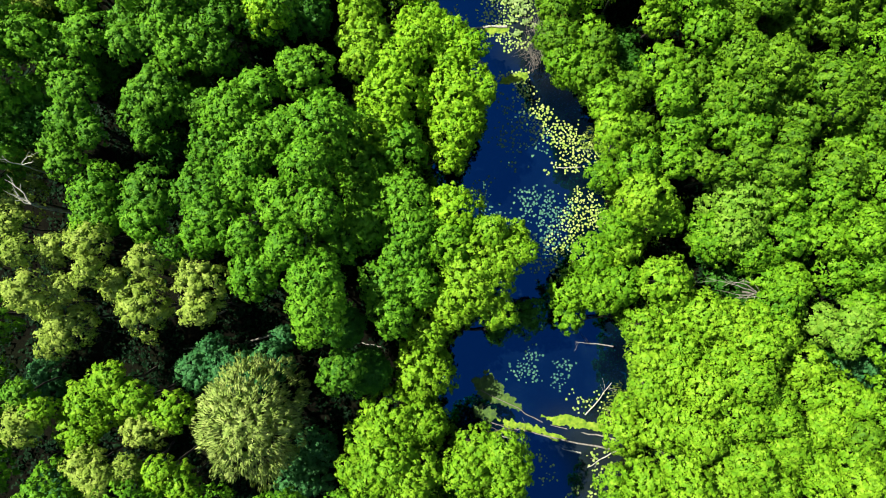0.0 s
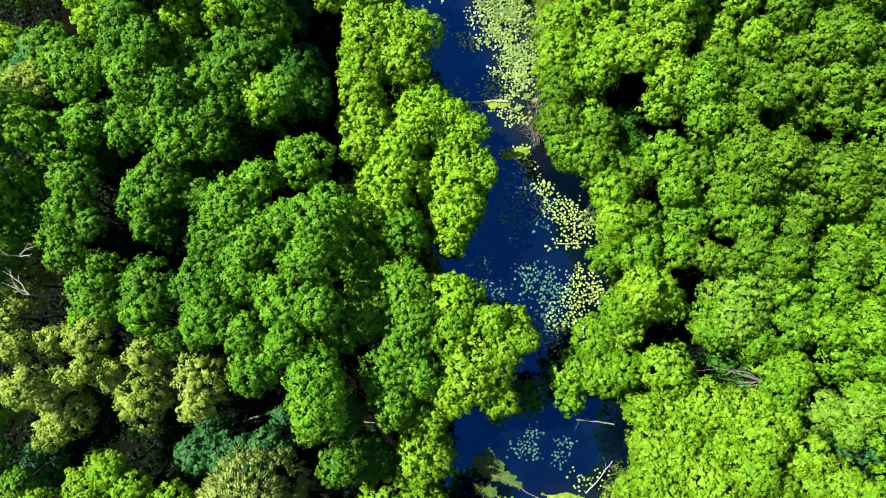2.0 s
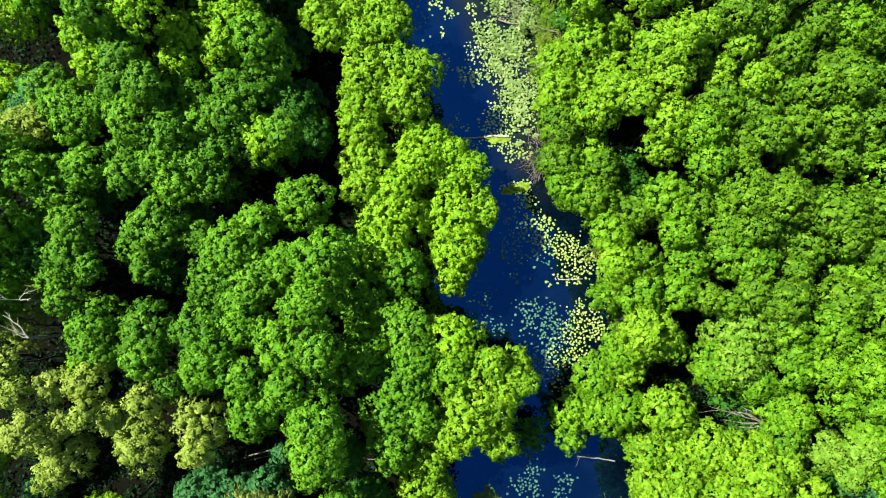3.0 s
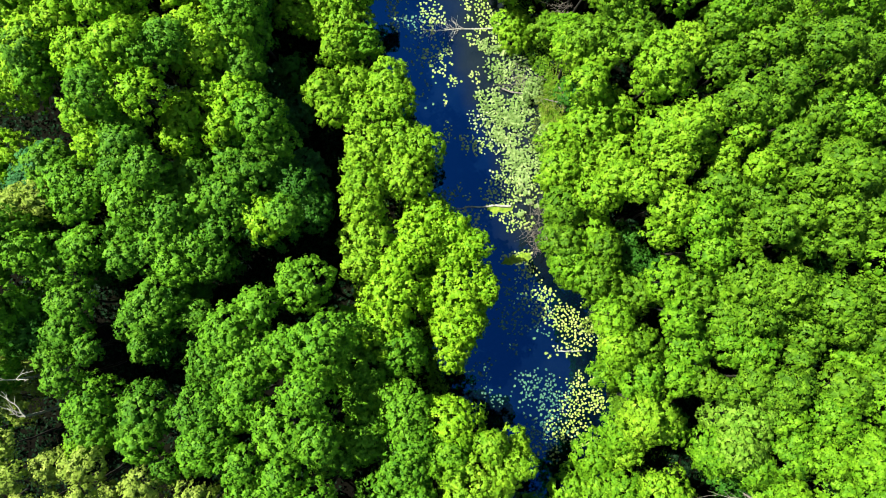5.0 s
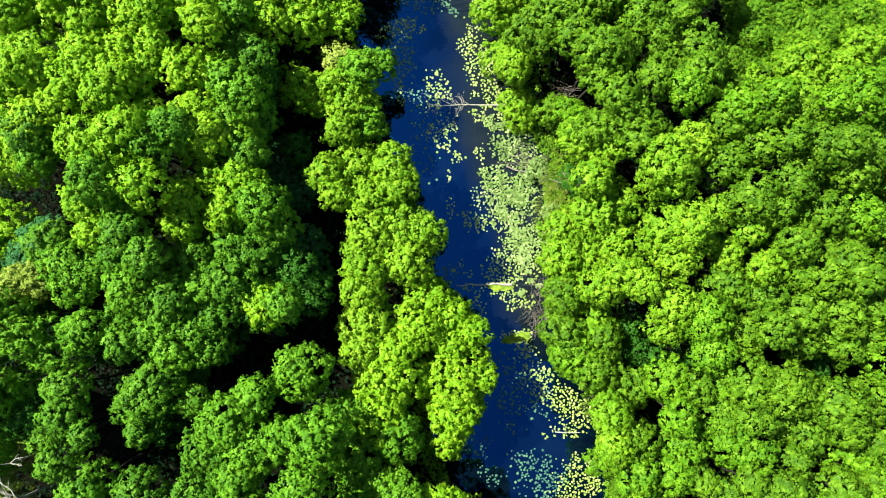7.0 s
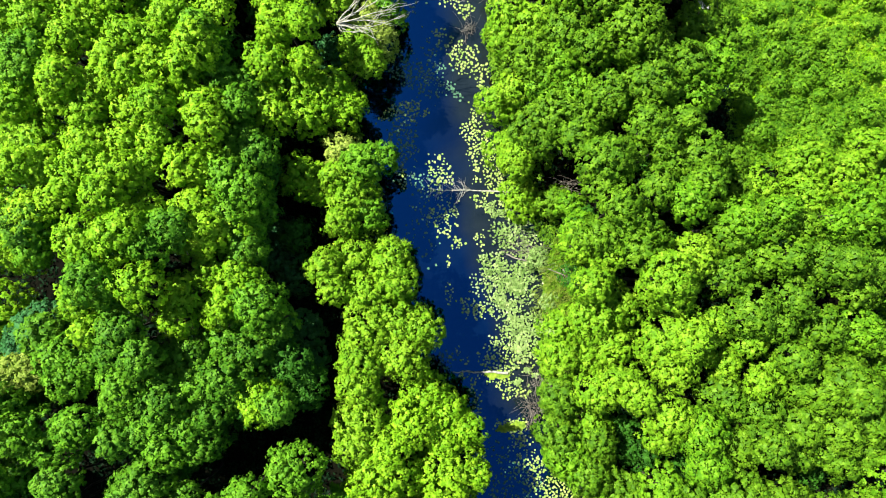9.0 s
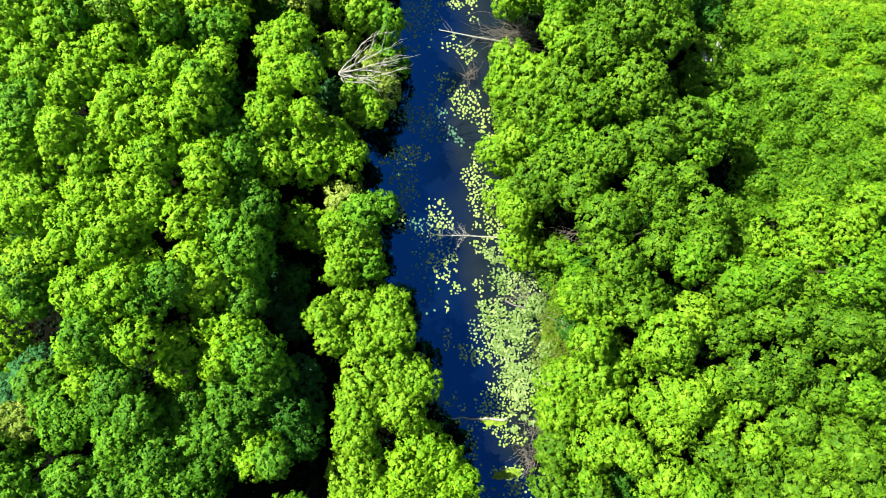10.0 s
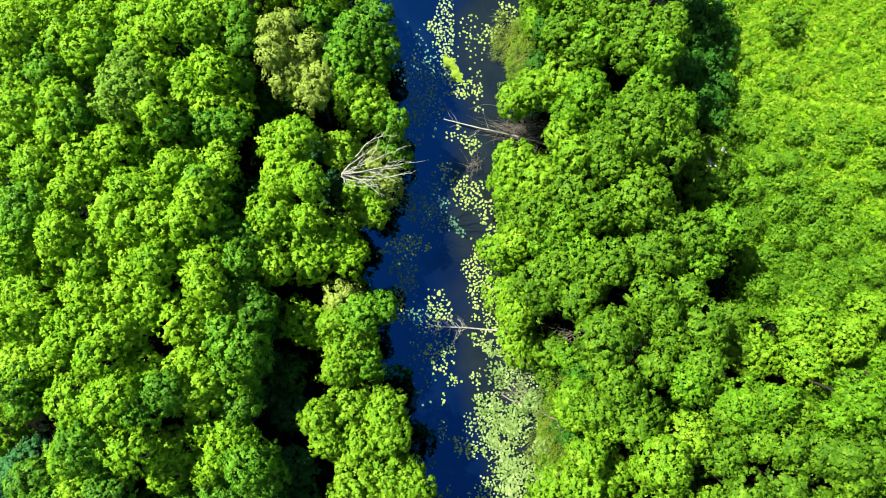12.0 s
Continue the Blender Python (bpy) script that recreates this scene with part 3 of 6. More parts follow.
bright_oak(-43.8, 75.2, 2.2, 12.2)
bright_oak(-38.9, 74.9, 2.2, 12.9)
bright_oak(-32.5, 74.8, 1.9, 13.7)
bright_oak(-34.9, 76.4, 2.2, 12.7)
bright_oak(-30.9, 76.4, 1.9, 14.2)
bright_oak(-28.5, 76.1, 2.1, 14.4)
bright_oak(-27.2, 77.2, 2.2, 12.7)
bright_oak(-47.5, 79.7, 4.1, 9.4)
bright_oak(-40.3, 81.3, 4.2, 8.7)
bright_oak(-31.9, 81.6, 4.1, 13.3)
bright_oak(-24.8, 83.0, 4.0, 11.2)
bright_oak(-18.4, 83.5, 3.4, 12.0)
creek_alder(18.6, -22.0, 2.0, 6.0)
creek_alder(30.4, -21.6, 1.9, 9.6)
creek_alder(-3.4, -20.6, 2.1, 11.8)
creek_alder(20.8, -21.0, 2.2, 8.4)
creek_alder(24.4, -20.8, 2.1, 11.0)
creek_alder(28.2, -20.8, 2.1, 9.7)
creek_alder(33.6, -21.0, 2.1, 9.2)
creek_alder(38.1, -20.7, 1.9, 10.0)
creek_alder(-25.0, -20.1, 1.7, 11.8)
creek_alder(-7.2, -19.7, 2.2, 11.6)
creek_alder(6.4, -20.0, 2.5, 10.6)
creek_alder(39.9, -19.7, 1.8, 13.0)
creek_alder(-26.9, -18.9, 1.7, 12.3)
creek_alder(-2.4, -19.3, 2.2, 10.9)
creek_alder(-8.9, -18.7, 1.4, 11.3)
creek_alder(2.5, -19.3, 2.5, 10.9)
creek_alder(23.9, -19.3, 2.1, 9.4)
creek_alder(30.1, -18.6, 2.6, 11.6)
creek_alder(37.2, -18.6, 2.4, 9.6)
creek_alder(-5.5, -18.3, 2.9, 12.5)
creek_alder(3.7, -17.5, 2.4, 9.7)
creek_alder(6.3, -17.6, 2.3, 11.3)
creek_alder(41.0, -18.3, 2.1, 10.7)
creek_alder(-7.5, -16.9, 2.4, 9.5)
creek_alder(29.0, -16.9, 2.3, 9.1)
creek_alder(34.1, -17.3, 1.9, 10.3)
creek_alder(22.1, -15.7, 2.1, 9.7)
creek_alder(19.2, -16.4, 2.3, 6.0)
creek_alder(33.8, -16.1, 2.2, 10.7)
creek_alder(25.7, -16.0, 2.1, 11.5)
creek_alder(-5.3, -15.0, 3.3, 10.0)
creek_alder(-2.0, -15.2, 2.4, 8.5)
creek_alder(-36.0, -15.4, 2.2, 10.6)
creek_alder(38.3, -14.8, 1.9, 10.6)
creek_alder(24.4, -14.8, 2.2, 10.8)
creek_alder(36.7, -15.4, 1.9, 10.4)
creek_alder(19.8, -13.9, 1.4, 5.0)
creek_alder(29.4, -13.9, 2.4, 11.8)
creek_alder(32.6, -13.9, 1.6, 11.9)
creek_alder(-34.8, -12.6, 2.9, 10.9)
creek_alder(-39.0, -13.1, 1.5, 11.9)
creek_alder(-25.9, -13.0, 1.8, 12.5)
creek_alder(22.1, -13.0, 2.1, 9.7)
creek_alder(-29.7, -12.0, 1.8, 12.3)
creek_alder(33.0, -12.2, 2.1, 10.2)
creek_alder(36.7, -12.1, 1.5, 9.6)
creek_alder(39.7, -12.2, 2.5, 10.3)
creek_alder(40.9, -12.4, 1.5, 11.7)
creek_alder(26.1, -11.2, 2.4, 12.1)
creek_alder(20.9, -11.4, 1.9, 9.7)
creek_alder(-2.0, -9.8, 3.3, 9.0)
creek_alder(-32.1, -10.2, 1.8, 12.0)
creek_alder(23.8, -9.7, 2.4, 9.7)
creek_alder(29.5, -10.0, 2.3, 12.9)
creek_alder(21.6, -8.6, 2.3, 9.0)
creek_alder(28.1, -8.5, 2.5, 10.1)
creek_alder(36.3, -9.2, 2.3, 10.3)
creek_alder(24.6, -6.9, 2.5, 9.2)
creek_alder(30.5, -6.7, 2.3, 13.2)
creek_alder(-1.6, -5.5, 2.0, 9.5)
creek_alder(28.7, -4.9, 2.4, 11.5)
creek_alder(20.9, -5.3, 2.0, 8.4)
creek_alder(33.0, -5.4, 2.0, 11.6)
creek_alder(5.3, -3.7, 1.8, 10.0)
creek_alder(23.7, -4.1, 2.5, 8.9)
creek_alder(26.1, -4.1, 2.5, 11.1)
creek_alder(30.9, -3.9, 1.5, 10.8)
creek_alder(0.8, -3.1, 2.2, 11.0)
creek_alder(22.3, -0.6, 2.5, 11.2)
creek_alder(3.2, -0.2, 3.8, 13.0)
creek_alder(7.7, 2.4, 1.3, 11.0)
creek_alder(5.8, 1.6, 2.0, 11.5)
creek_alder(18.9, 3.2, 2.2, 8.0)
creek_alder(-33.2, 4.2, 1.2, 14.3)
creek_alder(4.6, 4.3, 1.6, 12.1)
creek_alder(7.1, 3.8, 1.8, 9.7)
creek_alder(22.1, 6.1, 2.1, 10.5)
creek_alder(19.4, 7.6, 2.6, 13.7)
creek_alder(16.5, 14.0, 1.9, 13.0)
creek_alder(-8.3, 21.8, 2.1, 10.5)
creek_alder(-7.8, 24.0, 2.8, 10.5)
creek_alder(21.2, 25.3, 1.7, 12.2)
creek_alder(-8.4, 27.3, 2.1, 10.5)
creek_alder(21.3, 27.4, 2.1, 15.0)
creek_alder(15.1, 29.0, 2.1, 12.4)
creek_alder(18.1, 29.4, 1.7, 15.1)
creek_alder(-8.5, 30.1, 2.6, 10.5)
creek_alder(16.6, 30.4, 1.9, 14.5)
creek_alder(-4.1, 30.8, 2.6, 10.5)
creek_alder(29.3, 31.3, 1.3, 14.5)
creek_alder(11.8, 31.9, 2.2, 9.8)
creek_alder(11.7, 31.6, 1.6, 4.0)
creek_alder(21.6, 32.1, 2.3, 14.0)
creek_alder(31.5, 32.1, 2.0, 13.2)
creek_alder(14.6, 32.6, 2.5, 9.6)
creek_alder(27.0, 32.6, 1.7, 12.6)
creek_alder(-8.1, 33.5, 2.7, 10.5)
creek_alder(-4.7, 34.2, 2.6, 10.5)
creek_alder(-2.5, 33.7, 2.0, 10.5)
creek_alder(16.6, 33.6, 2.1, 10.7)
creek_alder(19.9, 33.9, 1.6, 12.7)
creek_alder(11.8, 34.8, 2.2, 9.5)
creek_alder(20.7, 34.8, 2.6, 14.7)
creek_alder(22.5, 35.1, 2.4, 16.1)
creek_alder(28.7, 35.2, 1.7, 13.4)
creek_alder(14.6, 36.2, 2.9, 11.8)
creek_alder(-11.6, 37.1, 1.6, 10.5)
creek_alder(-8.2, 36.9, 2.0, 10.5)
creek_alder(25.2, 36.6, 1.7, 14.0)
creek_alder(-5.4, 38.1, 2.2, 10.5)
creek_alder(17.0, 37.5, 2.1, 11.1)
creek_alder(-12.8, 39.1, 1.8, 10.5)
creek_alder(19.6, 39.4, 2.0, 14.8)
creek_alder(-10.2, 39.8, 2.6, 9.1)
creek_alder(-6.0, 40.1, 2.4, 10.5)
creek_alder(13.5, 39.5, 1.9, 14.0)
creek_alder(19.7, 40.4, 2.5, 17.3)
creek_alder(12.6, 43.2, 2.2, 12.6)
creek_alder(15.2, 43.0, 2.2, 13.4)
creek_alder(22.6, 42.7, 2.2, 15.0)
creek_alder(-11.6, 44.0, 1.8, 9.1)
creek_alder(-10.5, 46.6, 2.6, 9.5)
creek_alder(7.1, 48.2, 2.2, 4.0)
creek_alder(-12.6, 48.5, 1.8, 9.6)
creek_alder(6.1, 51.8, 2.0, 8.5)
creek_alder(5.1, 53.6, 2.2, 5.8)
creek_alder(3.8, 58.2, 2.2, 6.8)
creek_alder(5.3, 59.3, 1.8, 8.5)
creek_alder(-9.9, 60.3, 1.5, 10.1)
creek_alder(-11.3, 61.9, 2.1, 9.7)
creek_alder(3.7, 64.6, 1.9, 7.7)
creek_alder(-13.9, 66.1, 1.8, 10.5)
creek_alder(6.7, 65.6, 2.6, 10.1)
creek_alder(4.5, 66.9, 2.9, 8.8)
creek_alder(9.5, 68.4, 2.0, 11.8)
creek_alder(7.8, 70.2, 1.5, 10.9)
creek_alder(-12.2, 70.9, 2.6, 10.5)
creek_alder(-14.0, 72.4, 1.5, 10.5)
creek_alder(3.1, 73.9, 1.8, 8.7)
creek_alder(5.3, 75.3, 2.3, 8.8)
creek_alder(8.2, 76.2, 3.1, 8.9)
creek_alder(5.4, 84.2, 1.7, 5.0)
dark_alder(40.9, -15.6, 1.7, 11.5)
dark_alder(38.6, 10.3, 2.4, 12.8)
dark_alder(31.5, 9.9, 1.6, 13.0)
dark_alder(27.4, 10.1, 1.2, 12.5)
dark_alder(42.6, 11.0, 1.8, 11.3)
dark_alder(25.4, 10.9, 1.5, 12.2)
dark_alder(29.1, 11.3, 1.5, 13.6)
dark_alder(32.5, 10.7, 2.0, 14.2)
dark_alder(34.0, 13.1, 1.5, 12.5)
dark_alder(18.9, 14.2, 2.1, 12.1)
dark_alder(35.7, 15.5, 1.9, 11.5)
dark_alder(42.6, 14.9, 1.5, 11.9)
dark_alder(26.8, 17.1, 2.1, 12.9)
dark_alder(33.6, 17.0, 2.4, 11.4)
dark_alder(38.4, 16.6, 1.9, 13.4)
dark_alder(29.4, 17.6, 2.0, 14.3)
dark_alder(18.0, 18.7, 2.3, 9.6)
dark_alder(19.6, 19.2, 1.8, 9.9)
dark_alder(37.5, 18.8, 2.5, 14.0)
dark_alder(42.0, 19.2, 2.2, 12.1)
dark_alder(15.0, 20.5, 2.3, 10.4)
dark_alder(24.2, 19.6, 2.1, 12.8)
dark_alder(31.6, 20.1, 2.5, 15.2)
dark_alder(34.0, 19.7, 1.9, 13.6)
dark_alder(28.5, 20.6, 2.5, 15.2)
dark_alder(15.9, 22.0, 2.0, 8.8)
dark_alder(16.0, 23.9, 1.8, 9.6)
dark_alder(11.9, 24.0, 2.3, 10.1)
dark_alder(28.7, 25.0, 1.8, 13.5)
dark_alder(34.6, 24.6, 2.1, 11.7)
dark_alder(38.2, 24.6, 2.1, 12.9)
dark_alder(41.5, 25.3, 2.1, 11.6)
dark_alder(27.3, 25.5, 1.9, 11.9)
dark_alder(30.3, 25.9, 1.8, 15.6)
dark_alder(33.8, 27.2, 2.3, 14.0)
dark_alder(37.6, 27.4, 2.3, 14.6)
dark_alder(11.8, 27.9, 2.1, 9.9)
dark_alder(30.3, 28.3, 2.3, 13.5)
dark_alder(41.0, 28.0, 2.1, 13.0)
dark_alder(45.8, 28.2, 3.3, 12.4)
dark_alder(27.2, 29.3, 2.5, 13.4)
dark_alder(36.3, 29.0, 2.1, 12.4)
dark_alder(38.5, 31.0, 2.0, 15.7)
dark_alder(35.5, 31.0, 1.9, 14.6)
dark_alder(33.6, 31.0, 1.5, 13.4)
dark_alder(37.8, 32.1, 2.3, 14.4)
dark_alder(32.4, 33.9, 1.8, 15.5)
dark_alder(38.8, 35.2, 2.3, 12.0)
dark_alder(41.2, 36.1, 1.7, 13.2)
dark_alder(30.5, 37.1, 1.7, 15.0)
dark_alder(34.7, 36.6, 2.4, 12.4)
dark_alder(35.7, 36.9, 2.2, 14.2)
dark_alder(28.0, 37.9, 2.3, 15.8)
dark_alder(31.5, 39.5, 1.8, 15.6)
dark_alder(26.0, 41.4, 2.4, 14.5)
dark_alder(37.8, 41.0, 2.1, 15.1)
dark_alder(33.6, 41.9, 2.0, 14.3)
dark_alder(17.4, 43.1, 1.9, 14.9)
dark_alder(29.0, 42.9, 1.9, 14.9)
dark_alder(39.8, 43.1, 1.9, 14.6)
dark_alder(34.6, 43.3, 2.0, 16.1)
dark_alder(35.9, 43.0, 1.7, 17.2)
dark_alder(31.0, 43.3, 1.5, 16.1)
dark_alder(13.7, 44.0, 1.9, 14.3)
dark_alder(16.4, 45.5, 2.1, 15.0)
dark_alder(18.5, 44.5, 1.9, 13.8)
dark_alder(25.9, 45.1, 2.0, 15.0)
dark_alder(29.1, 46.4, 2.1, 15.7)
dark_alder(32.4, 46.2, 2.1, 14.6)
dark_alder(15.0, 46.9, 1.9, 16.0)
dark_alder(10.7, 48.1, 1.9, 5.0)
dark_alder(13.6, 48.8, 1.9, 14.7)
dark_alder(18.8, 48.9, 1.9, 15.1)
dark_alder(22.8, 49.3, 2.1, 15.5)
dark_alder(13.4, 50.9, 2.5, 16.5)
dark_alder(20.2, 51.1, 2.1, 13.3)
dark_alder(30.2, 51.0, 1.7, 6.0)
dark_alder(15.6, 51.7, 2.1, 14.0)
dark_alder(24.0, 52.8, 2.7, 12.2)
dark_alder(11.7, 54.0, 2.0, 11.2)
dark_alder(19.4, 53.7, 1.7, 13.4)
dark_alder(29.4, 53.8, 1.9, 6.0)
dark_alder(7.9, 54.8, 2.8, 10.2)
dark_alder(17.9, 55.1, 2.1, 14.2)
dark_alder(12.7, 56.4, 2.8, 10.9)
dark_alder(21.7, 56.2, 1.7, 12.4)
dark_alder(9.9, 56.7, 2.8, 10.3)
dark_alder(14.3, 58.1, 2.2, 12.6)
dark_alder(16.9, 59.2, 2.2, 11.0)
dark_alder(19.2, 59.2, 2.0, 12.4)
dark_alder(17.9, 59.6, 2.2, 13.0)
dark_alder(6.5, 62.1, 2.8, 10.3)
dark_alder(19.0, 62.1, 2.5, 12.1)
dark_alder(21.7, 61.7, 2.2, 12.4)
dark_alder(12.3, 63.0, 2.0, 12.2)
dark_alder(10.0, 65.1, 2.8, 11.4)
dark_alder(15.9, 64.7, 3.0, 13.9)
dark_alder(12.9, 67.4, 1.7, 12.7)
dark_alder(24.6, 67.6, 2.6, 7.0)
dark_alder(15.9, 69.5, 2.5, 12.7)
dark_alder(18.5, 69.9, 2.4, 14.4)
dark_alder(12.1, 69.6, 2.0, 12.5)
dark_alder(15.2, 71.7, 3.6, 15.7)
dark_alder(13.3, 71.8, 2.8, 11.3)
dark_alder(9.8, 79.2, 2.3, 10.2)
dark_alder(14.3, 79.2, 2.2, 12.3)
dark_alder(14.8, 80.6, 2.9, 14.0)
dark_alder(7.7, 81.7, 2.8, 10.5)
dark_alder(17.1, 81.8, 2.0, 13.2)
dark_alder(12.5, 82.2, 2.0, 12.1)
dark_alder(11.2, 83.5, 1.9, 12.6)
dark_oak(-40.9, -11.4, 1.4, 11.6)
dark_oak(-9.8, -9.1, 2.0, 13.2)
dark_oak(-25.4, 2.3, 1.2, 14.3)
dark_oak(-32.5, 5.4, 2.2, 14.4)
dark_oak(-27.7, 7.5, 2.7, 15.2)
dark_oak(-22.1, 7.9, 2.5, 16.4)
dark_oak(-35.5, 10.6, 1.6, 14.4)
dark_oak(-37.1, 12.4, 1.5, 13.1)
dark_oak(-21.3, 12.2, 2.9, 14.5)
dark_oak(-33.0, 13.3, 1.3, 14.3)
dark_oak(-28.7, 13.3, 1.3, 12.8)
dark_oak(-35.4, 14.8, 2.2, 14.6)
dark_oak(-28.8, 15.7, 2.5, 13.1)
dark_oak(-23.8, 16.4, 1.5, 12.3)
dark_oak(-41.1, 16.7, 2.0, 13.4)
dark_oak(-39.3, 17.4, 1.8, 13.7)
dark_oak(-34.8, 17.4, 2.0, 14.9)
dark_oak(-27.4, 17.5, 2.8, 14.6)
dark_oak(-22.4, 21.5, 1.9, 13.0)
dark_oak(-29.7, 21.9, 1.6, 15.0)
dark_oak(-27.7, 22.5, 2.0, 14.4)
# Unseen oak past the left edge, 18 m tall to shade the gap.
dark_oak(-42.5, 23.1, 3.8, 18.0)
dark_oak(-30.2, 24.5, 2.5, 13.7)
dark_oak(-21.8, 24.7, 2.0, 13.5)
dark_oak(-25.8, 26.1, 2.2, 15.6)
dark_oak(-15.1, 26.2, 1.6, 15.0)
dark_oak(-19.8, 26.9, 2.0, 13.5)
dark_oak(-20.8, 27.9, 2.2, 14.5)
dark_oak(-26.9, 28.9, 2.3, 13.2)
dark_oak(-24.6, 29.9, 2.3, 13.6)
dark_oak(-19.0, 30.2, 2.6, 13.1)
dark_oak(-30.2, 30.1, 1.9, 16.2)
dark_oak(-27.1, 30.0, 1.9, 17.5)
dark_oak(-17.5, 31.4, 1.8, 10.8)
dark_oak(-38.2, 30.6, 2.3, 13.3)
dark_oak(-29.3, 32.0, 1.9, 17.2)
dark_oak(-17.0, 33.5, 2.1, 12.7)
dark_oak(-19.7, 40.3, 1.8, 13.7)
dark_oak(-38.8, 40.9, 2.5, 17.2)
dark_oak(-25.5, 41.6, 1.9, 17.7)
dark_oak(-19.5, 44.6, 1.7, 11.8)
dark_oak(-19.5, 49.5, 1.9, 13.7)
dark_oak(-21.6, 50.9, 2.2, 12.7)
dark_oak(-23.9, 56.5, 1.9, 13.7)
dark_oak(-22.9, 71.6, 2.1, 5.0)
dark_oak(-24.9, 72.2, 1.5, 10.8)
dark_oak(-24.6, 75.3, 1.5, 12.2)
dark_oak(-12.3, 75.7, 2.1, 8.9)
dark_oak(-11.4, 77.4, 2.1, 9.5)
dark_oak(-12.3, 79.9, 2.1, 10.4)
oak(-23.3, -24.7, 4.0, 14.5)
oak(-16.0, -24.4, 3.8, 14.1)
oak(-8.7, -24.4, 4.0, 14.1)
oak(-30.4, -23.2, 4.0, 15.2)
oak(-37.9, -22.6, 3.7, 14.7)
oak(-46.0, -18.6, 3.3, 12.0)
oak(-46.3, -11.6, 3.3, 12.0)
oak(-5.1, -3.7, 2.1, 12.5)
oak(-45.9, -3.9, 3.3, 13.0)
oak(-11.5, -3.5, 2.6, 17.7)
oak(-11.3, -0.6, 2.6, 17.6)
oak(-5.6, -1.0, 2.5, 12.5)
oak(-2.4, -1.0, 1.9, 12.5)
oak(-17.2, 0.3, 2.3, 16.2)
oak(-14.3, 2.4, 1.9, 16.8)
oak(-3.5, 1.7, 2.6, 12.5)
oak(-17.9, 3.4, 1.8, 16.6)
oak(-10.5, 3.3, 2.2, 12.5)
oak(-3.0, 4.4, 2.5, 12.5)
oak(-22.9, 3.6, 2.0, 14.1)
oak(-46.1, 3.7, 3.3, 13.0)
oak(-27.8, 4.9, 2.0, 14.9)
oak(-21.0, 5.4, 2.3, 16.4)
oak(-7.8, 4.9, 2.5, 12.5)
oak(-14.3, 6.4, 2.8, 17.1)
oak(-11.2, 5.9, 2.1, 17.5)
oak(-3.5, 7.1, 2.7, 12.5)
oak(-33.0, 8.0, 2.6, 14.5)
oak(-18.8, 8.0, 2.0, 15.4)
oak(-5.3, 8.3, 1.9, 10.5)
oak(-8.1, 7.7, 2.1, 10.5)
oak(-12.1, 10.0, 2.2, 18.2)
oak(-18.2, 10.0, 2.2, 15.9)
oak(-8.1, 10.5, 2.4, 10.5)
oak(-43.9, 10.9, 3.7, 16.0)
oak(-10.9, 12.5, 3.1, 10.5)
oak(-17.3, 12.6, 2.6, 15.5)
oak(-4.5, 13.1, 2.7, 10.5)
oak(-11.4, 14.0, 2.9, 16.8)
oak(-14.8, 13.7, 2.0, 15.4)
oak(-19.7, 15.1, 2.5, 16.0)
oak(-9.3, 15.0, 2.6, 10.5)
oak(-17.5, 17.4, 2.0, 15.1)
# Another unseen edge oak, kept tall to throw shade inwards.
oak(-42.6, 16.8, 3.6, 18.0)
oak(-13.6, 19.6, 2.6, 13.8)
oak(-36.4, 21.2, 2.9, 14.6)
oak(-25.5, 21.2, 2.1, 14.4)
oak(-38.4, 22.2, 1.9, 16.3)
oak(-23.7, 23.1, 2.0, 14.0)
oak(-33.5, 22.8, 2.0, 15.2)
oak(-26.0, 24.1, 2.1, 14.9)
oak(-46.2, 26.2, 3.6, 13.0)
oak(-34.7, 27.0, 2.0, 14.4)
oak(-28.8, 27.0, 2.1, 16.8)
oak(-23.1, 27.3, 2.2, 14.5)
oak(-35.8, 28.8, 2.2, 14.4)
oak(-33.3, 28.6, 1.6, 14.2)
oak(-21.2, 31.7, 3.2, 13.0)
oak(-30.5, 34.2, 2.4, 16.1)
oak(-18.0, 35.2, 2.5, 15.1)
oak(-31.5, 36.6, 2.1, 19.1)
oak(-38.5, 38.8, 1.7, 15.5)
oak(-27.2, 39.9, 1.9, 18.3)
oak(-20.4, 42.2, 1.7, 12.7)
oak(-21.9, 43.4, 2.4, 14.1)
oak(-8.9, 44.9, 1.8, 8.3)
oak(-20.3, 45.7, 2.4, 14.8)
oak(-22.0, 47.0, 2.1, 14.5)
oak(-9.8, 50.0, 2.0, 10.5)
oak(-7.7, 50.8, 1.5, 9.5)
oak(-21.6, 54.0, 1.7, 14.0)
oak(-40.8, 55.1, 2.0, 16.7)
oak(-21.6, 55.8, 2.2, 12.9)
oak(-40.7, 56.8, 2.2, 16.4)
oak(-24.6, 58.6, 1.7, 14.0)
oak(-25.7, 60.7, 1.9, 15.3)
oak(-31.6, 63.5, 1.5, 12.4)
oak(-43.2, 65.2, 1.9, 13.5)
oak(-38.0, 65.3, 1.6, 15.1)
oak(-26.8, 66.3, 2.0, 12.7)
oak(-29.3, 66.0, 1.4, 14.7)
oak(-24.8, 66.7, 2.0, 12.4)
oak(-9.2, 67.0, 2.2, 7.0)
oak(-42.0, 69.8, 2.0, 14.2)
oak(-9.3, 69.9, 1.8, 9.4)
oak(-37.7, 73.0, 1.5, 12.6)
oak(-14.3, 74.3, 1.8, 10.5)
oak(-15.2, 75.7, 1.8, 10.5)
oak(-25.2, 77.4, 1.7, 12.3)
oak(-14.2, 77.9, 2.3, 10.5)
oak(-18.1, 79.7, 1.8, 10.2)
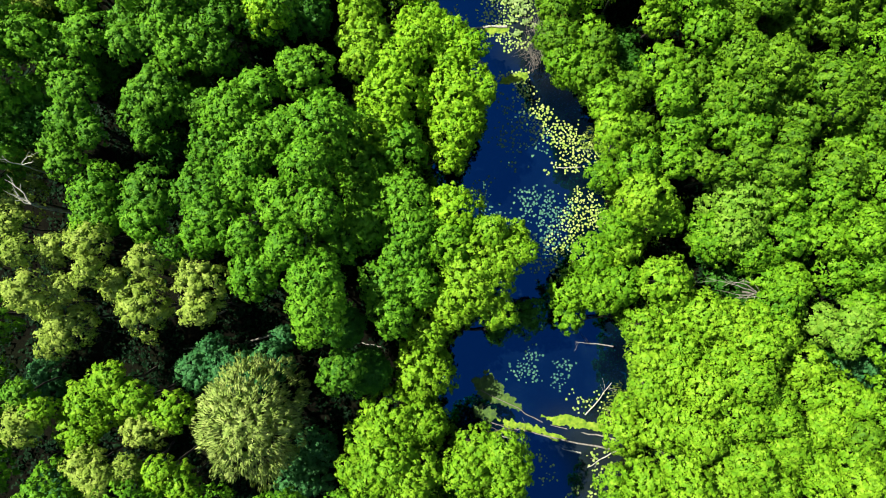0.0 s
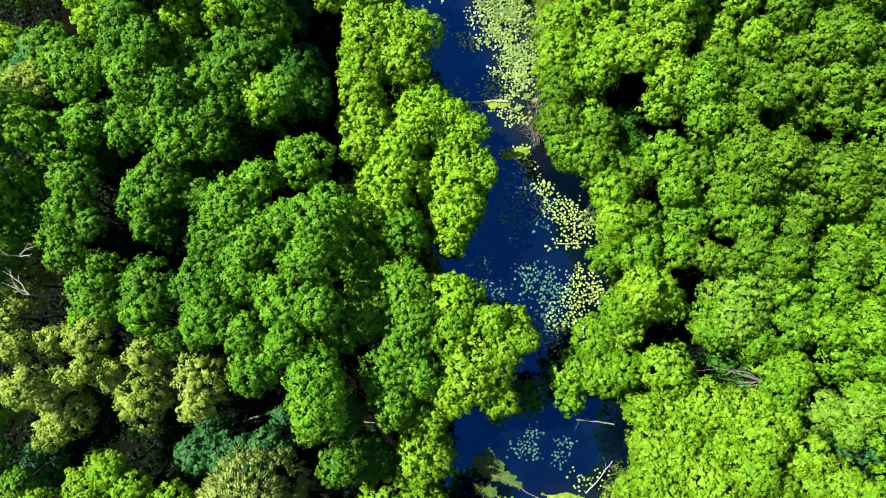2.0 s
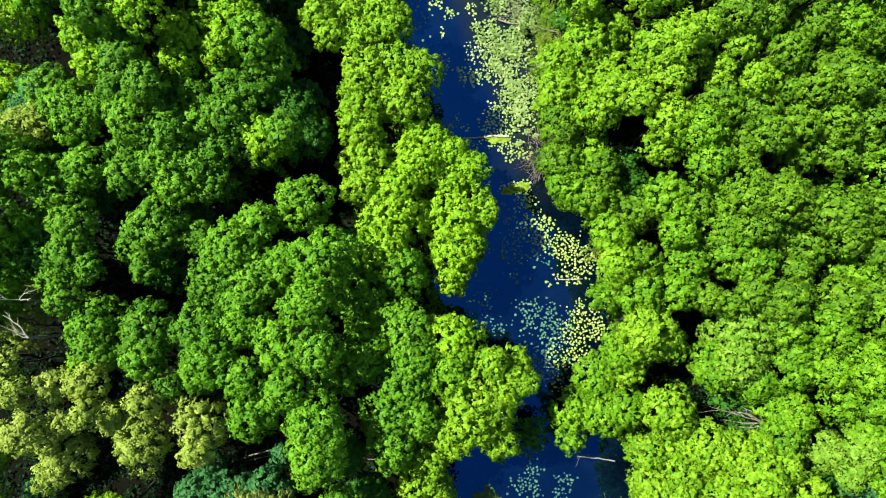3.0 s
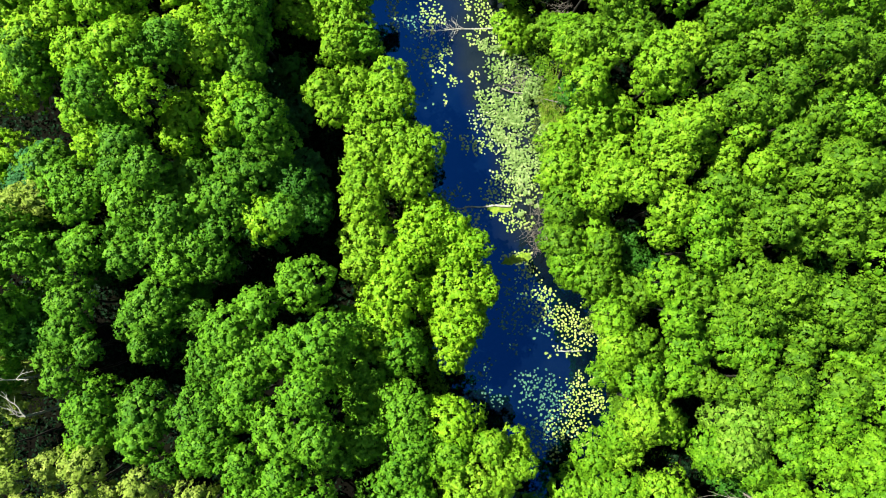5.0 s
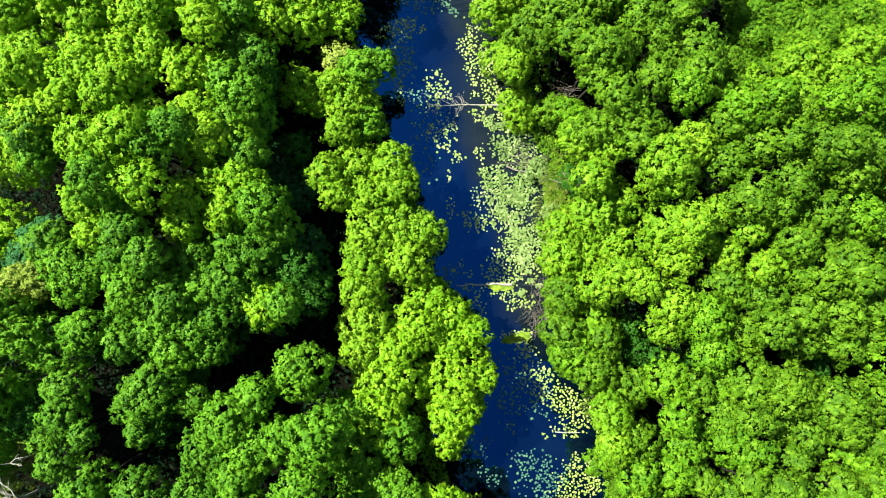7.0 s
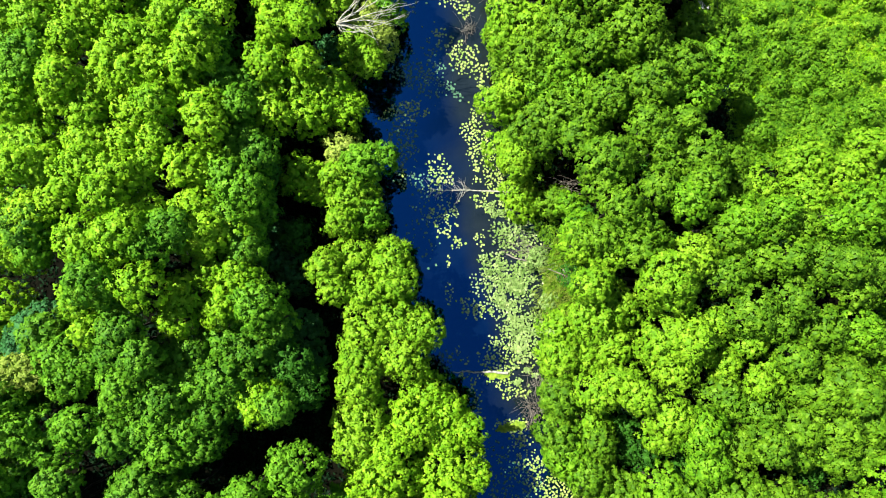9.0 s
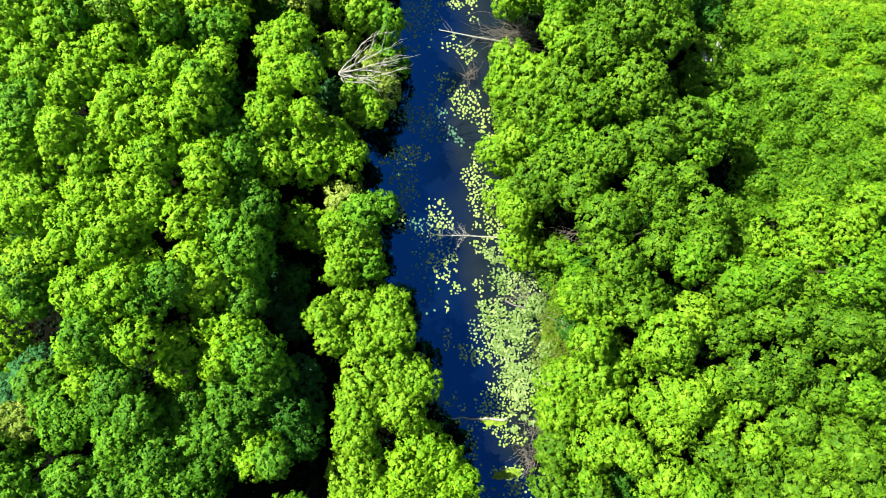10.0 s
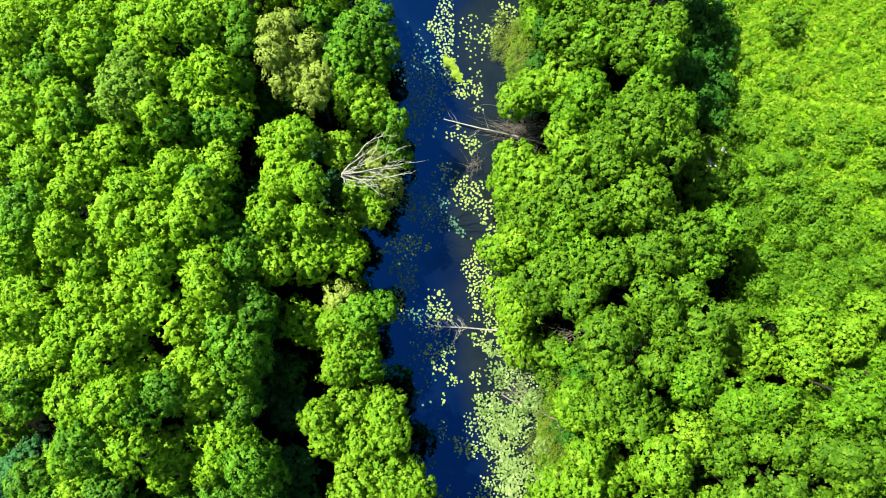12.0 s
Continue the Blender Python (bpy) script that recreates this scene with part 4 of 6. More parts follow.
pale_alder(39.5, -6.5, 1.4, 11.2)
pale_alder(38.7, -4.9, 2.2, 9.3)
pale_alder(41.1, -4.4, 2.1, 10.8)
pale_alder(28.5, 4.4, 2.1, 12.2)
pale_alder(29.6, 7.1, 3.6, 12.2)
pale_alder(-33.9, 68.0, 2.8, 16.5)
pale_alder(-34.6, 71.0, 1.9, 13.8)
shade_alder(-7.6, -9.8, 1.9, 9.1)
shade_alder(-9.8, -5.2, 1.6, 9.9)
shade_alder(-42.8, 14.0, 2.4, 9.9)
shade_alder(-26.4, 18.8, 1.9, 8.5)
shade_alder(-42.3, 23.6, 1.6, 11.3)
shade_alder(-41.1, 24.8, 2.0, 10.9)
willow(-18.2, -13.7, 5.4, 16.2)
young_alder(37.6, 50.0, 2.7, 7.0)
young_alder(32.7, 50.6, 3.0, 6.0)
young_alder(42.1, 53.4, 2.7, 7.0)
young_alder(37.9, 54.2, 3.2, 6.0)
young_alder(44.5, 56.7, 2.2, 6.0)
shade_alder(-7.6, -9.8, 1.9, 9.1)
shade_alder(-9.8, -5.2, 1.6, 9.9)
shade_alder(-42.8, 14.0, 2.4, 9.9)
shade_alder(-26.4, 18.8, 1.9, 8.5)
shade_alder(-42.3, 23.6, 1.6, 11.3)
shade_alder(-41.1, 24.8, 2.0, 10.9)
shade_alder(-7.6, -9.7, 1.9, 9.2)
shade_alder(-9.8, -5.2, 1.6, 9.9)
shade_alder(-42.8, 14.0, 2.4, 9.9)
shade_alder(-26.4, 18.8, 1.9, 8.5)
shade_alder(-43.3, 23.6, 1.6, 10.0)
shade_alder(-41.4, 24.8, 2.0, 10.4)
shade_alder(-7.7, -9.9, 1.9, 8.6)
shade_alder(-9.8, -5.1, 1.6, 10.1)
shade_alder(-42.8, 14.0, 2.4, 9.9)
shade_alder(-26.4, 18.8, 1.9, 8.5)
shade_alder(-42.2, 23.6, 1.6, 11.5)
shade_alder(-40.6, 24.8, 2.0, 11.5)
shade_alder(-7.6, -9.8, 1.9, 8.8)
shade_alder(-9.8, -5.1, 1.6, 10.1)
shade_alder(-42.8, 14.0, 2.4, 9.9)
shade_alder(-26.4, 18.8, 1.9, 8.5)
shade_alder(-42.3, 23.6, 1.6, 11.5)
shade_alder(-40.8, 24.8, 2.0, 11.2)
shade_alder(-7.6, -9.8, 1.9, 8.8)
shade_alder(-9.8, -5.1, 1.6, 10.1)
shade_alder(-42.8, 14.0, 2.4, 9.9)
shade_alder(-26.4, 18.8, 1.9, 8.5)
shade_alder(-43.0, 23.6, 1.6, 10.4)
shade_alder(-40.9, 24.8, 2.0, 11.1)
shade_alder(-7.6, -9.8, 1.9, 8.8)
shade_alder(-9.8, -5.1, 1.6, 10.1)
shade_alder(-42.8, 14.0, 2.4, 9.9)
shade_alder(-26.4, 18.8, 1.9, 8.5)
shade_alder(-43.0, 23.6, 1.6, 10.4)
shade_alder(-40.9, 24.8, 2.0, 11.1)
shade_alder(-7.6, -9.8, 2.1, 8.8)
shade_alder(-9.8, -5.1, 1.8, 10.1)
shade_alder(-42.8, 14.0, 2.7, 9.9)
shade_alder(-26.4, 18.8, 2.2, 8.5)
shade_alder(-43.0, 23.6, 1.8, 10.4)
shade_alder(-40.9, 24.8, 2.2, 11.1)
shade_alder(-7.6, -9.8, 2.0, 8.8)
shade_alder(-9.8, -5.1, 1.7, 10.1)
shade_alder(-42.8, 14.0, 2.6, 9.9)
shade_alder(-26.4, 18.8, 2.0, 8.5)
shade_alder(-43.0, 23.6, 1.7, 10.4)
shade_alder(-40.9, 24.8, 2.1, 11.1)
shade_alder(-7.6, -9.8, 2.0, 8.8)
shade_alder(-9.7, -5.0, 1.7, 10.7)
shade_alder(-42.5, 13.9, 2.5, 10.4)
shade_alder(-26.6, 18.9, 2.0, 8.2)
shade_alder(-42.8, 23.6, 1.7, 10.7)
shade_alder(-41.4, 24.8, 2.1, 10.4)
elder(-40.4, -22.2, 2.1, 7.0)
elder(-15.0, -21.3, 2.7, 6.0)
elder(-13.4, -18.6, 2.1, 5.0)
elder(-42.9, -11.8, 2.5, 5.0)
elder(-22.2, -10.2, 2.8, 8.0)
elder(-25.7, -10.1, 2.1, 7.0)
elder(-18.2, -9.4, 2.4, 8.0)
elder(43.1, -9.1, 1.8, 5.0)
elder(45.2, -9.0, 2.4, 6.0)
elder(-24.9, -7.9, 1.5, 5.0)
elder(-17.3, -6.8, 1.3, 4.0)
elder(47.5, -0.7, 1.8, 5.0)
elder(-43.5, 26.4, 2.3, 10.0)
elder(-38.5, 27.7, 2.2, 10.0)
elder(-41.7, 28.7, 2.5, 11.0)
elder(-14.2, 28.7, 1.8, 4.0)
elder(-40.4, 30.7, 2.7, 11.0)
elder(-15.5, 31.7, 2.5, 4.0)
elder(-17.0, 38.2, 2.3, 4.0)
elder(-19.5, 39.7, 1.7, 4.0)
elder(-18.4, 42.2, 2.1, 4.0)
elder(-22.8, 47.2, 1.8, 5.0)
elder(-18.9, 58.2, 1.9, 4.0)
elder(-15.1, 63.0, 1.9, 4.0)
elder(-18.2, 67.1, 1.7, 4.0)
elder(-23.1, 71.5, 1.6, 4.0)
elder(-16.3, 79.3, 1.8, 6.0)
sallow(12.5, 33.8, 1.5, 2.4)
sallow(11.3, 37.2, 1.0, 1.4)
sallow(9.8, 41.8, 1.4, 1.6)
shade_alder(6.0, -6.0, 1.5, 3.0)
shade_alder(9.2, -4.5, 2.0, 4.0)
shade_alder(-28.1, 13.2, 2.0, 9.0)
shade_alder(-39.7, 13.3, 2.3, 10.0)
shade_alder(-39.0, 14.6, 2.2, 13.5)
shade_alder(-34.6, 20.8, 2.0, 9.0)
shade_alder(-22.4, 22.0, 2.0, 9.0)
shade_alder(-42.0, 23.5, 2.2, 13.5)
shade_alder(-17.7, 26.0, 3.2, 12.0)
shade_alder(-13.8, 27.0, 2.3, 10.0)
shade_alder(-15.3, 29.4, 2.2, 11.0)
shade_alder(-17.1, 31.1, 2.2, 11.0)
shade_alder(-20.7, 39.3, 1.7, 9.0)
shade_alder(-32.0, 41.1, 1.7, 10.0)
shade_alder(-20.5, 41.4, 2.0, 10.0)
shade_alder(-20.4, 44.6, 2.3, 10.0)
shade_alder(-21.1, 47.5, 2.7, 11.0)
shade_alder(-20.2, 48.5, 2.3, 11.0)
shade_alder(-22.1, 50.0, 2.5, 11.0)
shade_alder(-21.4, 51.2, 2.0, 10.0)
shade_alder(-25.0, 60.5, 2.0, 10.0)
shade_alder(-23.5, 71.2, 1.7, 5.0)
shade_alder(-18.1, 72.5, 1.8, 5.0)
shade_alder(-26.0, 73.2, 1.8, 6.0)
# Dark shrubs stand in for the wood's shadow on the meadow edge.
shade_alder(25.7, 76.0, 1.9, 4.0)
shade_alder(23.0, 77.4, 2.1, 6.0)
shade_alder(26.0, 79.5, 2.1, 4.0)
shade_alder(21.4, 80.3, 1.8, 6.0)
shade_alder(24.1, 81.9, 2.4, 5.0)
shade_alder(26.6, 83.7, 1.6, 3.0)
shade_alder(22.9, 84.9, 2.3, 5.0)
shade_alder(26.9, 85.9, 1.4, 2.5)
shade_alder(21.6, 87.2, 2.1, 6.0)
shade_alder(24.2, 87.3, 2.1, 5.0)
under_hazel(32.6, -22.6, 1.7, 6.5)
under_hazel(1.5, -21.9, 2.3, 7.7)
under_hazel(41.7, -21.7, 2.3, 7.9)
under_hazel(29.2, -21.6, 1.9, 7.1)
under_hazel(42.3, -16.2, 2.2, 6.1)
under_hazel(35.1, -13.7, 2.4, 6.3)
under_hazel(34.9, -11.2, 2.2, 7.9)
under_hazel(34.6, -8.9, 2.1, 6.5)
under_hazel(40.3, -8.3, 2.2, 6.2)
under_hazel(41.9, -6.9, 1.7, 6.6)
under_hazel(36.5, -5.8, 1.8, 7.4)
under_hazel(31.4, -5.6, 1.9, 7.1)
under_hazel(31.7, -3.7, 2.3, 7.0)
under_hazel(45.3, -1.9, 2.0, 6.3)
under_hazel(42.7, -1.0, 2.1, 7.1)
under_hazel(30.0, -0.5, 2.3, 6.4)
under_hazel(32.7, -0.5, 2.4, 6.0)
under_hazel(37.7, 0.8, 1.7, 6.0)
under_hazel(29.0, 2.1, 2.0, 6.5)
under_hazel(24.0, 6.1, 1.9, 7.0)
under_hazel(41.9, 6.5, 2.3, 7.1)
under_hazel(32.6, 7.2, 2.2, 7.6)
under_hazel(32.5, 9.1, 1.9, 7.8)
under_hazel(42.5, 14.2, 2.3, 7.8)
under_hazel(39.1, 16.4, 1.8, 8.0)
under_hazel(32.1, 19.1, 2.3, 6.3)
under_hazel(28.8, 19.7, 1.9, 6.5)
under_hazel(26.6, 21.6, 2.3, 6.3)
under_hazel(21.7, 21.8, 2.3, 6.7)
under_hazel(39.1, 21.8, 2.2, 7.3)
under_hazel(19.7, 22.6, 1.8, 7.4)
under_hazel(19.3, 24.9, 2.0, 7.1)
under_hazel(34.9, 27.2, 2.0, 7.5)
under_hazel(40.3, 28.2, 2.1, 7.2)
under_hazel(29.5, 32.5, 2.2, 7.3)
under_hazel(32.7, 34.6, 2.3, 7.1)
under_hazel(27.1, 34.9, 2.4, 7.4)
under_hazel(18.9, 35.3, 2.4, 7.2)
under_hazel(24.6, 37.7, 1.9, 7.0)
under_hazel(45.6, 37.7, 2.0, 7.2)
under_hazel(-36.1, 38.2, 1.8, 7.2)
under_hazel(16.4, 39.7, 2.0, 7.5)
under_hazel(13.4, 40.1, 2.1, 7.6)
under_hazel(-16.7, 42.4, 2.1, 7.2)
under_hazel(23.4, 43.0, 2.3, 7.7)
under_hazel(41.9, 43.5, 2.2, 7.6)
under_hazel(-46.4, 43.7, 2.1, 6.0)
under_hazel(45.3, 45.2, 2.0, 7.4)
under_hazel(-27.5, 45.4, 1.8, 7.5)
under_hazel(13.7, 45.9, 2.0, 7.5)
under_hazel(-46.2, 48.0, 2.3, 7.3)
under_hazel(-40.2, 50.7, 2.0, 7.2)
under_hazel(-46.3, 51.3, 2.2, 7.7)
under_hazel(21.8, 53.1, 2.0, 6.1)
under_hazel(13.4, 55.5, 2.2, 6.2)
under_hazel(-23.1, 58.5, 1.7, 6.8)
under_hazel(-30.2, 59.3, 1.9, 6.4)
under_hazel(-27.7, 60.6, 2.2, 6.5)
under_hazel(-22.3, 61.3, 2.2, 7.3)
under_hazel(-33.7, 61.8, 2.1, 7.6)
under_hazel(-41.2, 63.9, 2.2, 7.1)
under_hazel(-29.8, 64.2, 1.8, 7.2)
under_hazel(-22.2, 66.1, 2.1, 7.7)
under_hazel(9.3, 67.1, 2.3, 6.4)
under_hazel(-23.0, 69.7, 2.1, 6.2)
under_hazel(-25.6, 71.1, 1.8, 6.3)
under_hazel(-43.4, 71.5, 2.0, 6.2)
under_hazel(-20.3, 71.7, 1.7, 7.3)
under_hazel(12.0, 72.3, 2.2, 7.7)
under_hazel(-38.3, 73.4, 1.7, 6.1)
under_hazel(-30.4, 74.2, 1.8, 6.3)
under_hazel(-32.6, 74.8, 1.7, 7.0)
under_hazel(-43.0, 76.6, 2.0, 6.9)
under_hazel(-37.7, 77.0, 2.0, 7.7)
under_hazel(-33.6, 77.5, 1.9, 7.9)
under_hazel(-37.6, 78.6, 1.9, 6.1)
under_hazel(-43.9, 78.7, 2.0, 6.2)
under_hazel(5.8, 78.7, 1.8, 6.1)
under_hazel(-35.4, 79.3, 2.3, 6.1)
under_hazel(-23.2, 79.8, 1.9, 7.5)
under_hazel(-27.1, 79.9, 2.3, 6.1)
under_hazel(-43.9, 81.4, 2.3, 7.6)
under_hazel(-28.3, 81.6, 2.0, 7.4)
under_hazel(-35.6, 82.4, 2.0, 6.2)
under_hazel(5.8, 82.6, 1.7, 7.6)

# ---- undergrowth and meadow ----
MEADOW_Y = [50.8, 53.7, 54.0, 54.2, 59.3, 64.3, 69.3, 75.6, 81.1, 86.9, 92.1]
MEADOW_X = [40.4, 48.3, 60.0, 31.1, 30.9, 30.0, 28.5, 26.6, 24.1, 22.8, 22.2]
LANE_Y, LANE_SLOPE = 80.5, -0.05
HEAP = (5.0, 72.4)


# Leaf colour here already carries the shade of the crowns above.
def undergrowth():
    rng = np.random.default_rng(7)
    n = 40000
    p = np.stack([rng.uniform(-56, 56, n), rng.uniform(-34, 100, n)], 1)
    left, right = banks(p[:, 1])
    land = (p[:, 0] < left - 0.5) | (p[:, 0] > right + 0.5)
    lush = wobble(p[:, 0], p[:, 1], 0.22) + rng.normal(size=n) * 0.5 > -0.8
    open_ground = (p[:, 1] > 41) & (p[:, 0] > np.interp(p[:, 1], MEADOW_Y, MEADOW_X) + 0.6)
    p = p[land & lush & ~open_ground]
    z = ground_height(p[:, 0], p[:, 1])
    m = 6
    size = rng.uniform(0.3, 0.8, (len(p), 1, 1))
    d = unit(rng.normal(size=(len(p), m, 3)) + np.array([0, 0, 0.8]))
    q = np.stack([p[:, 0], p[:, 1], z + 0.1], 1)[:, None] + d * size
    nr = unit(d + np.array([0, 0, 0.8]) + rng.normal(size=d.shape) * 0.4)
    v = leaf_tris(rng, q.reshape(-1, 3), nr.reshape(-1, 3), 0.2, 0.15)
    tagged(new("undergrowth", mesh_of("undergrowth", v, np.arange(len(v)), UNDER, 3)), "ferns and herbs coloured near black for the shade on the forest floor", "undergrowth", kind="stuff")


def meadow():
    rng = np.random.default_rng(11)
    n = 26000
    x, y = rng.uniform(16, 62, n), rng.uniform(41, 108, n)
    keep = x > np.interp(y, MEADOW_Y, MEADOW_X) + rng.normal(size=n) * 0.5
    track = LANE_Y + LANE_SLOPE * (x - 30) + 0.5 * np.sin(x * 0.3)
    keep &= (np.abs(y - track) > 0.3) | (rng.uniform(size=n) < 0.5)
    x, y = x[keep], y[keep]
    lump = np.clip(0.5 + 0.35 * wobble(x, y, 0.55) + 0.3 * wobble(x + 4, y, 1.3), 0, 1.3)
    rough_part = np.clip((74 - y) / 14 + (38 - x) / 30, 0.1, 1)
    lane = np.exp(-((y - LANE_Y - LANE_SLOPE * (x - 30) - 0.5 * np.sin(x * 0.3)) / 0.6) ** 2)
    tall = (70 - y) / 10 + (40 - x) / 12 + rng.normal(size=len(x)) * 0.25 > 0
    high = np.where(tall, 0.15 + 0.6 * lump, 0.1 + 0.8 * lump) * (1 - 0.75 * lane)
    m = 18
    size = (0.36 + 0.2 * lump * rough_part)[:, None, None]
    d = unit(rng.normal(size=(len(x), m, 3)) + np.array([0, 0, 0.6]))
    q = np.stack([x, y, ground_height(x, y) + high], 1)[:, None] + d * size * rng.uniform(0.5, 1.15, (len(x), m, 1))
    nr = unit(d * 0.7 + np.array([0, 0, 0.5]) + rng.normal(size=d.shape) * 0.45)
    face = unit(d * 0.6 + np.array([0, 0, 0.7]))
    for name, pick, mat, label in (("meadow_herbs", ~tall, HERB, "lush bright green herbs and grasses of a wet meadow"),
                                   ("tall_herbs", tall, NETTLE, "rank green nettles and tall herbs at the meadow's edge")):
        v = leaf_tris(rng, q[pick].reshape(-1, 3), nr[pick].reshape(-1, 3), 0.13, 0.09)
        soft = np.repeat(face[pick].reshape(-1, 3), 3, axis=0)
        tagged(new(name, mesh_of(name, v, np.arange(len(v)), mat, 3, soft)), label, "herbs", kind="stuff")


def meadow_turf():
    """The matted green sward under the herbs."""
    ys = np.arange(41, 108, 0.8)
    edge = np.interp(ys, MEADOW_Y, MEADOW_X) + 0.4
    u = np.linspace(0, 1, 40)
    xs = edge[:, None] + (62 - edge)[:, None].clip(0.1) * u[None]
    yy = np.repeat(ys[:, None], 40, axis=1)
    v = np.stack([xs, yy, ground_height(xs, yy) + 0.12 + 0.05 * wobble(xs, yy, 2.0)], -1).reshape(-1, 3)
    i = np.arange(len(v)).reshape(len(ys), 40)
    f = np.stack([i[:-1, :-1], i[:-1, 1:], i[1:, 1:], i[1:, :-1]], -1).reshape(-1, 4)
    tagged(new("meadow_turf", mesh_of("meadow_turf", v, f, TURF)), "matted green sward of the wet meadow", "meadow", kind="structure")


def meadow_track():
    """A narrow trodden line of pale flattened grass across the meadow."""
    xs = np.arange(MEADOW_X[-4] + 4, 62, 0.5)
    mid = LANE_Y + LANE_SLOPE * (xs - 30) + 0.5 * np.sin(xs * 0.3)
    half = 0.34 + 0.14 * wobble(xs, xs * 0, 1.7)
    rows = [np.stack([xs, mid + s * half, ground_height(xs, mid) + 0.24 - 0.06 * abs(s)], 1) for s in (-1, 0, 1)]
    v = np.concatenate(rows)
    i = np.arange(len(v)).reshape(3, -1)
    f = np.stack([i[:-1, :-1], i[:-1, 1:], i[1:, 1:], i[1:, :-1]], -1).reshape(-1, 4)
    tagged(new("meadow_track", mesh_of("meadow_track", v, f, TRACK)), "narrow track of flattened pale grass across the meadow", "track", kind="structure")


def bank_herbs():
    """Sedges and herbs in a band along both banks."""
    rng = np.random.default_rng(17)
    n = 9000
    y = rng.uniform(-34, 98, n)
    left, right = banks(y)
    off = rng.exponential(1.6, n) + 0.2
    x = np.where(rng.uniform(size=n) < 0.35, left - off, right + off)
    free = np.hypot(x - HEAP[0], (y - HEAP[1]) * 1.6) > 4.6
    x, y, n = x[free], y[free], int(free.sum())
    d = unit(rng.normal(size=(n, 9, 3)) + np.array([0, 0, 0.8]))
    q = np.stack([x, y, ground_height(x, y) + rng.uniform(0.1, 0.7, n)], 1)[:, None] + d * rng.uniform(0.2, 0.5, (n, 1, 1))
    nr = unit(d + np.array([0, 0, 0.6]) + rng.normal(size=d.shape) * 0.4)
    v = leaf_tris(rng, q.reshape(-1, 3), nr.reshape(-1, 3), 0.17, 0.1)
    tagged(new("bank_herbs", mesh_of("bank_herbs", v, np.arange(len(v)), SHADY, 3)), "green sedges and herbs crowding the creek banks", "herbs", kind="stuff")


undergrowth()
bank_herbs()
meadow_turf()
meadow_track()
meadow()


def bush(x, y, r, h):
    tree("meadow_bush", x, y, r, h, SHADY, "dark green round bush standing in the meadow", "bush", puff=0.6, per_puff=14)


bush(33.5, 87.8, 1.9, 3.2)
bush(30.5, 78.8, 1.0, 1.8)
bush(34.3, 81.7, 0.8, 1.6)
bush(38.5, 67.2, 1.4, 2.4)
bush(29.6, 82.9, 0.7, 1.4)
bush(31.7, 64.5, 1.2, 2.4)
bush(27.9, 74.9, 1.5, 3)
bush(25.6, 71.7, 2.1, 5)
bush(25.5, 69.2, 2.2, 5)
bush(28.1, 70.3, 1.8, 3.5)
bush(29.2, 68.0, 1.5, 3)


def nettle_clump(x, y, r, h):
    tree("nettle_clump", x, y, r, h, NETTLE, "rounded clump of tall green nettles in the wet meadow", "herbs", puff=0.4, per_puff=10, length=0.12, width=0.08, lobes=6)


clump_rng = np.random.default_rng(21)
clump_spots = []
for _ in range(420):
    cx, cy = clump_rng.uniform(31, 46), clump_rng.uniform(57, 78)
    if cx > np.interp(cy, MEADOW_Y, MEADOW_X) + 1 and all((cx - a) ** 2 + (cy - b) ** 2 > 5.8 for a, b in clump_spots):
        clump_spots.append((cx, cy))
        nettle_clump(round(cx, 1), round(cy, 1), round(clump_rng.uniform(0.9, 1.8), 1), round(clump_rng.uniform(1.6, 3.2), 1))


def blossom(x, y, z, n, spread):
    rng = np.random.default_rng(int(abs(x * 31 + y)))
    ob = thing("elder_blossom", x, y, z, "white elder blossom clusters over green shrubs", "flowers")
    m, nodes_, links_, b = material("white_blossom")
    links_.new(ramp(nodes_, links_, noise_tex(nodes_, links_, 8.0), [(0.3, (0.35, 0.38, 0.30)), (0.7, (0.6, 0.6, 0.54))]), b.inputs["Base Color"])
    for k in range(n):
        c = np.array([rng.normal() * spread, rng.normal() * spread * 0.6, rng.uniform(-0.2, 0.3)])
        p = c + rng.normal(size=(14, 3)) * np.array([0.11, 0.11, 0.04])
        nr = unit(np.array([0, 0, 1.0]) + rng.normal(size=(14, 3)) * 0.3)
        part("flower_head", quad_mesh("flower_head", leaf_quads(rng, p, nr, 0.06, 0.05), m), ob)
    stalks = [bough(rng, (0, 0, -z + 0.3), (rng.normal() * spread, rng.normal() * spread * 0.6, -0.1), 0.04, 0.015) for _ in range(4)]
    part("stem", tubes("stem", stalks, BARK), ob)


blossom(24.8, 69.8, 5.6, 4, 0.5)
blossom(26.1, 71.7, 5.3, 2, 0.4)


# ---- floating leaves ----
def pad_mesh(rng, mat, tilt):
    """A round leaf with a notch and a slightly raised, wavy rim."""
    k = 11
    a = np.linspace(0.22, 2 * math.pi - 0.22, k)
    rim = np.stack([np.cos(a) * 1.08, np.sin(a) * 0.94, 0.05 + 0.05 * np.sin(3 * a + rng.uniform(0, 6)) + tilt * np.cos(a + 1)], 1)
    v = np.concatenate([[[0.12, 0, 0.03]], rim])
    f = [(0, j, j + 1) for j in range(1, k)]
    return mesh_of("lily_pad", v, f, mat, sides=3)


pad_rng = np.random.default_rng(3)
PADS = {mat.name: [pad_mesh(pad_rng, mat, tilt) for tilt in (0, 0.03, 0.12, 0.3)] for mat in (PAD, PAD_PALE, PAD_SHADE, PAD_SHADE_TEAL)}
TAKEN = set()


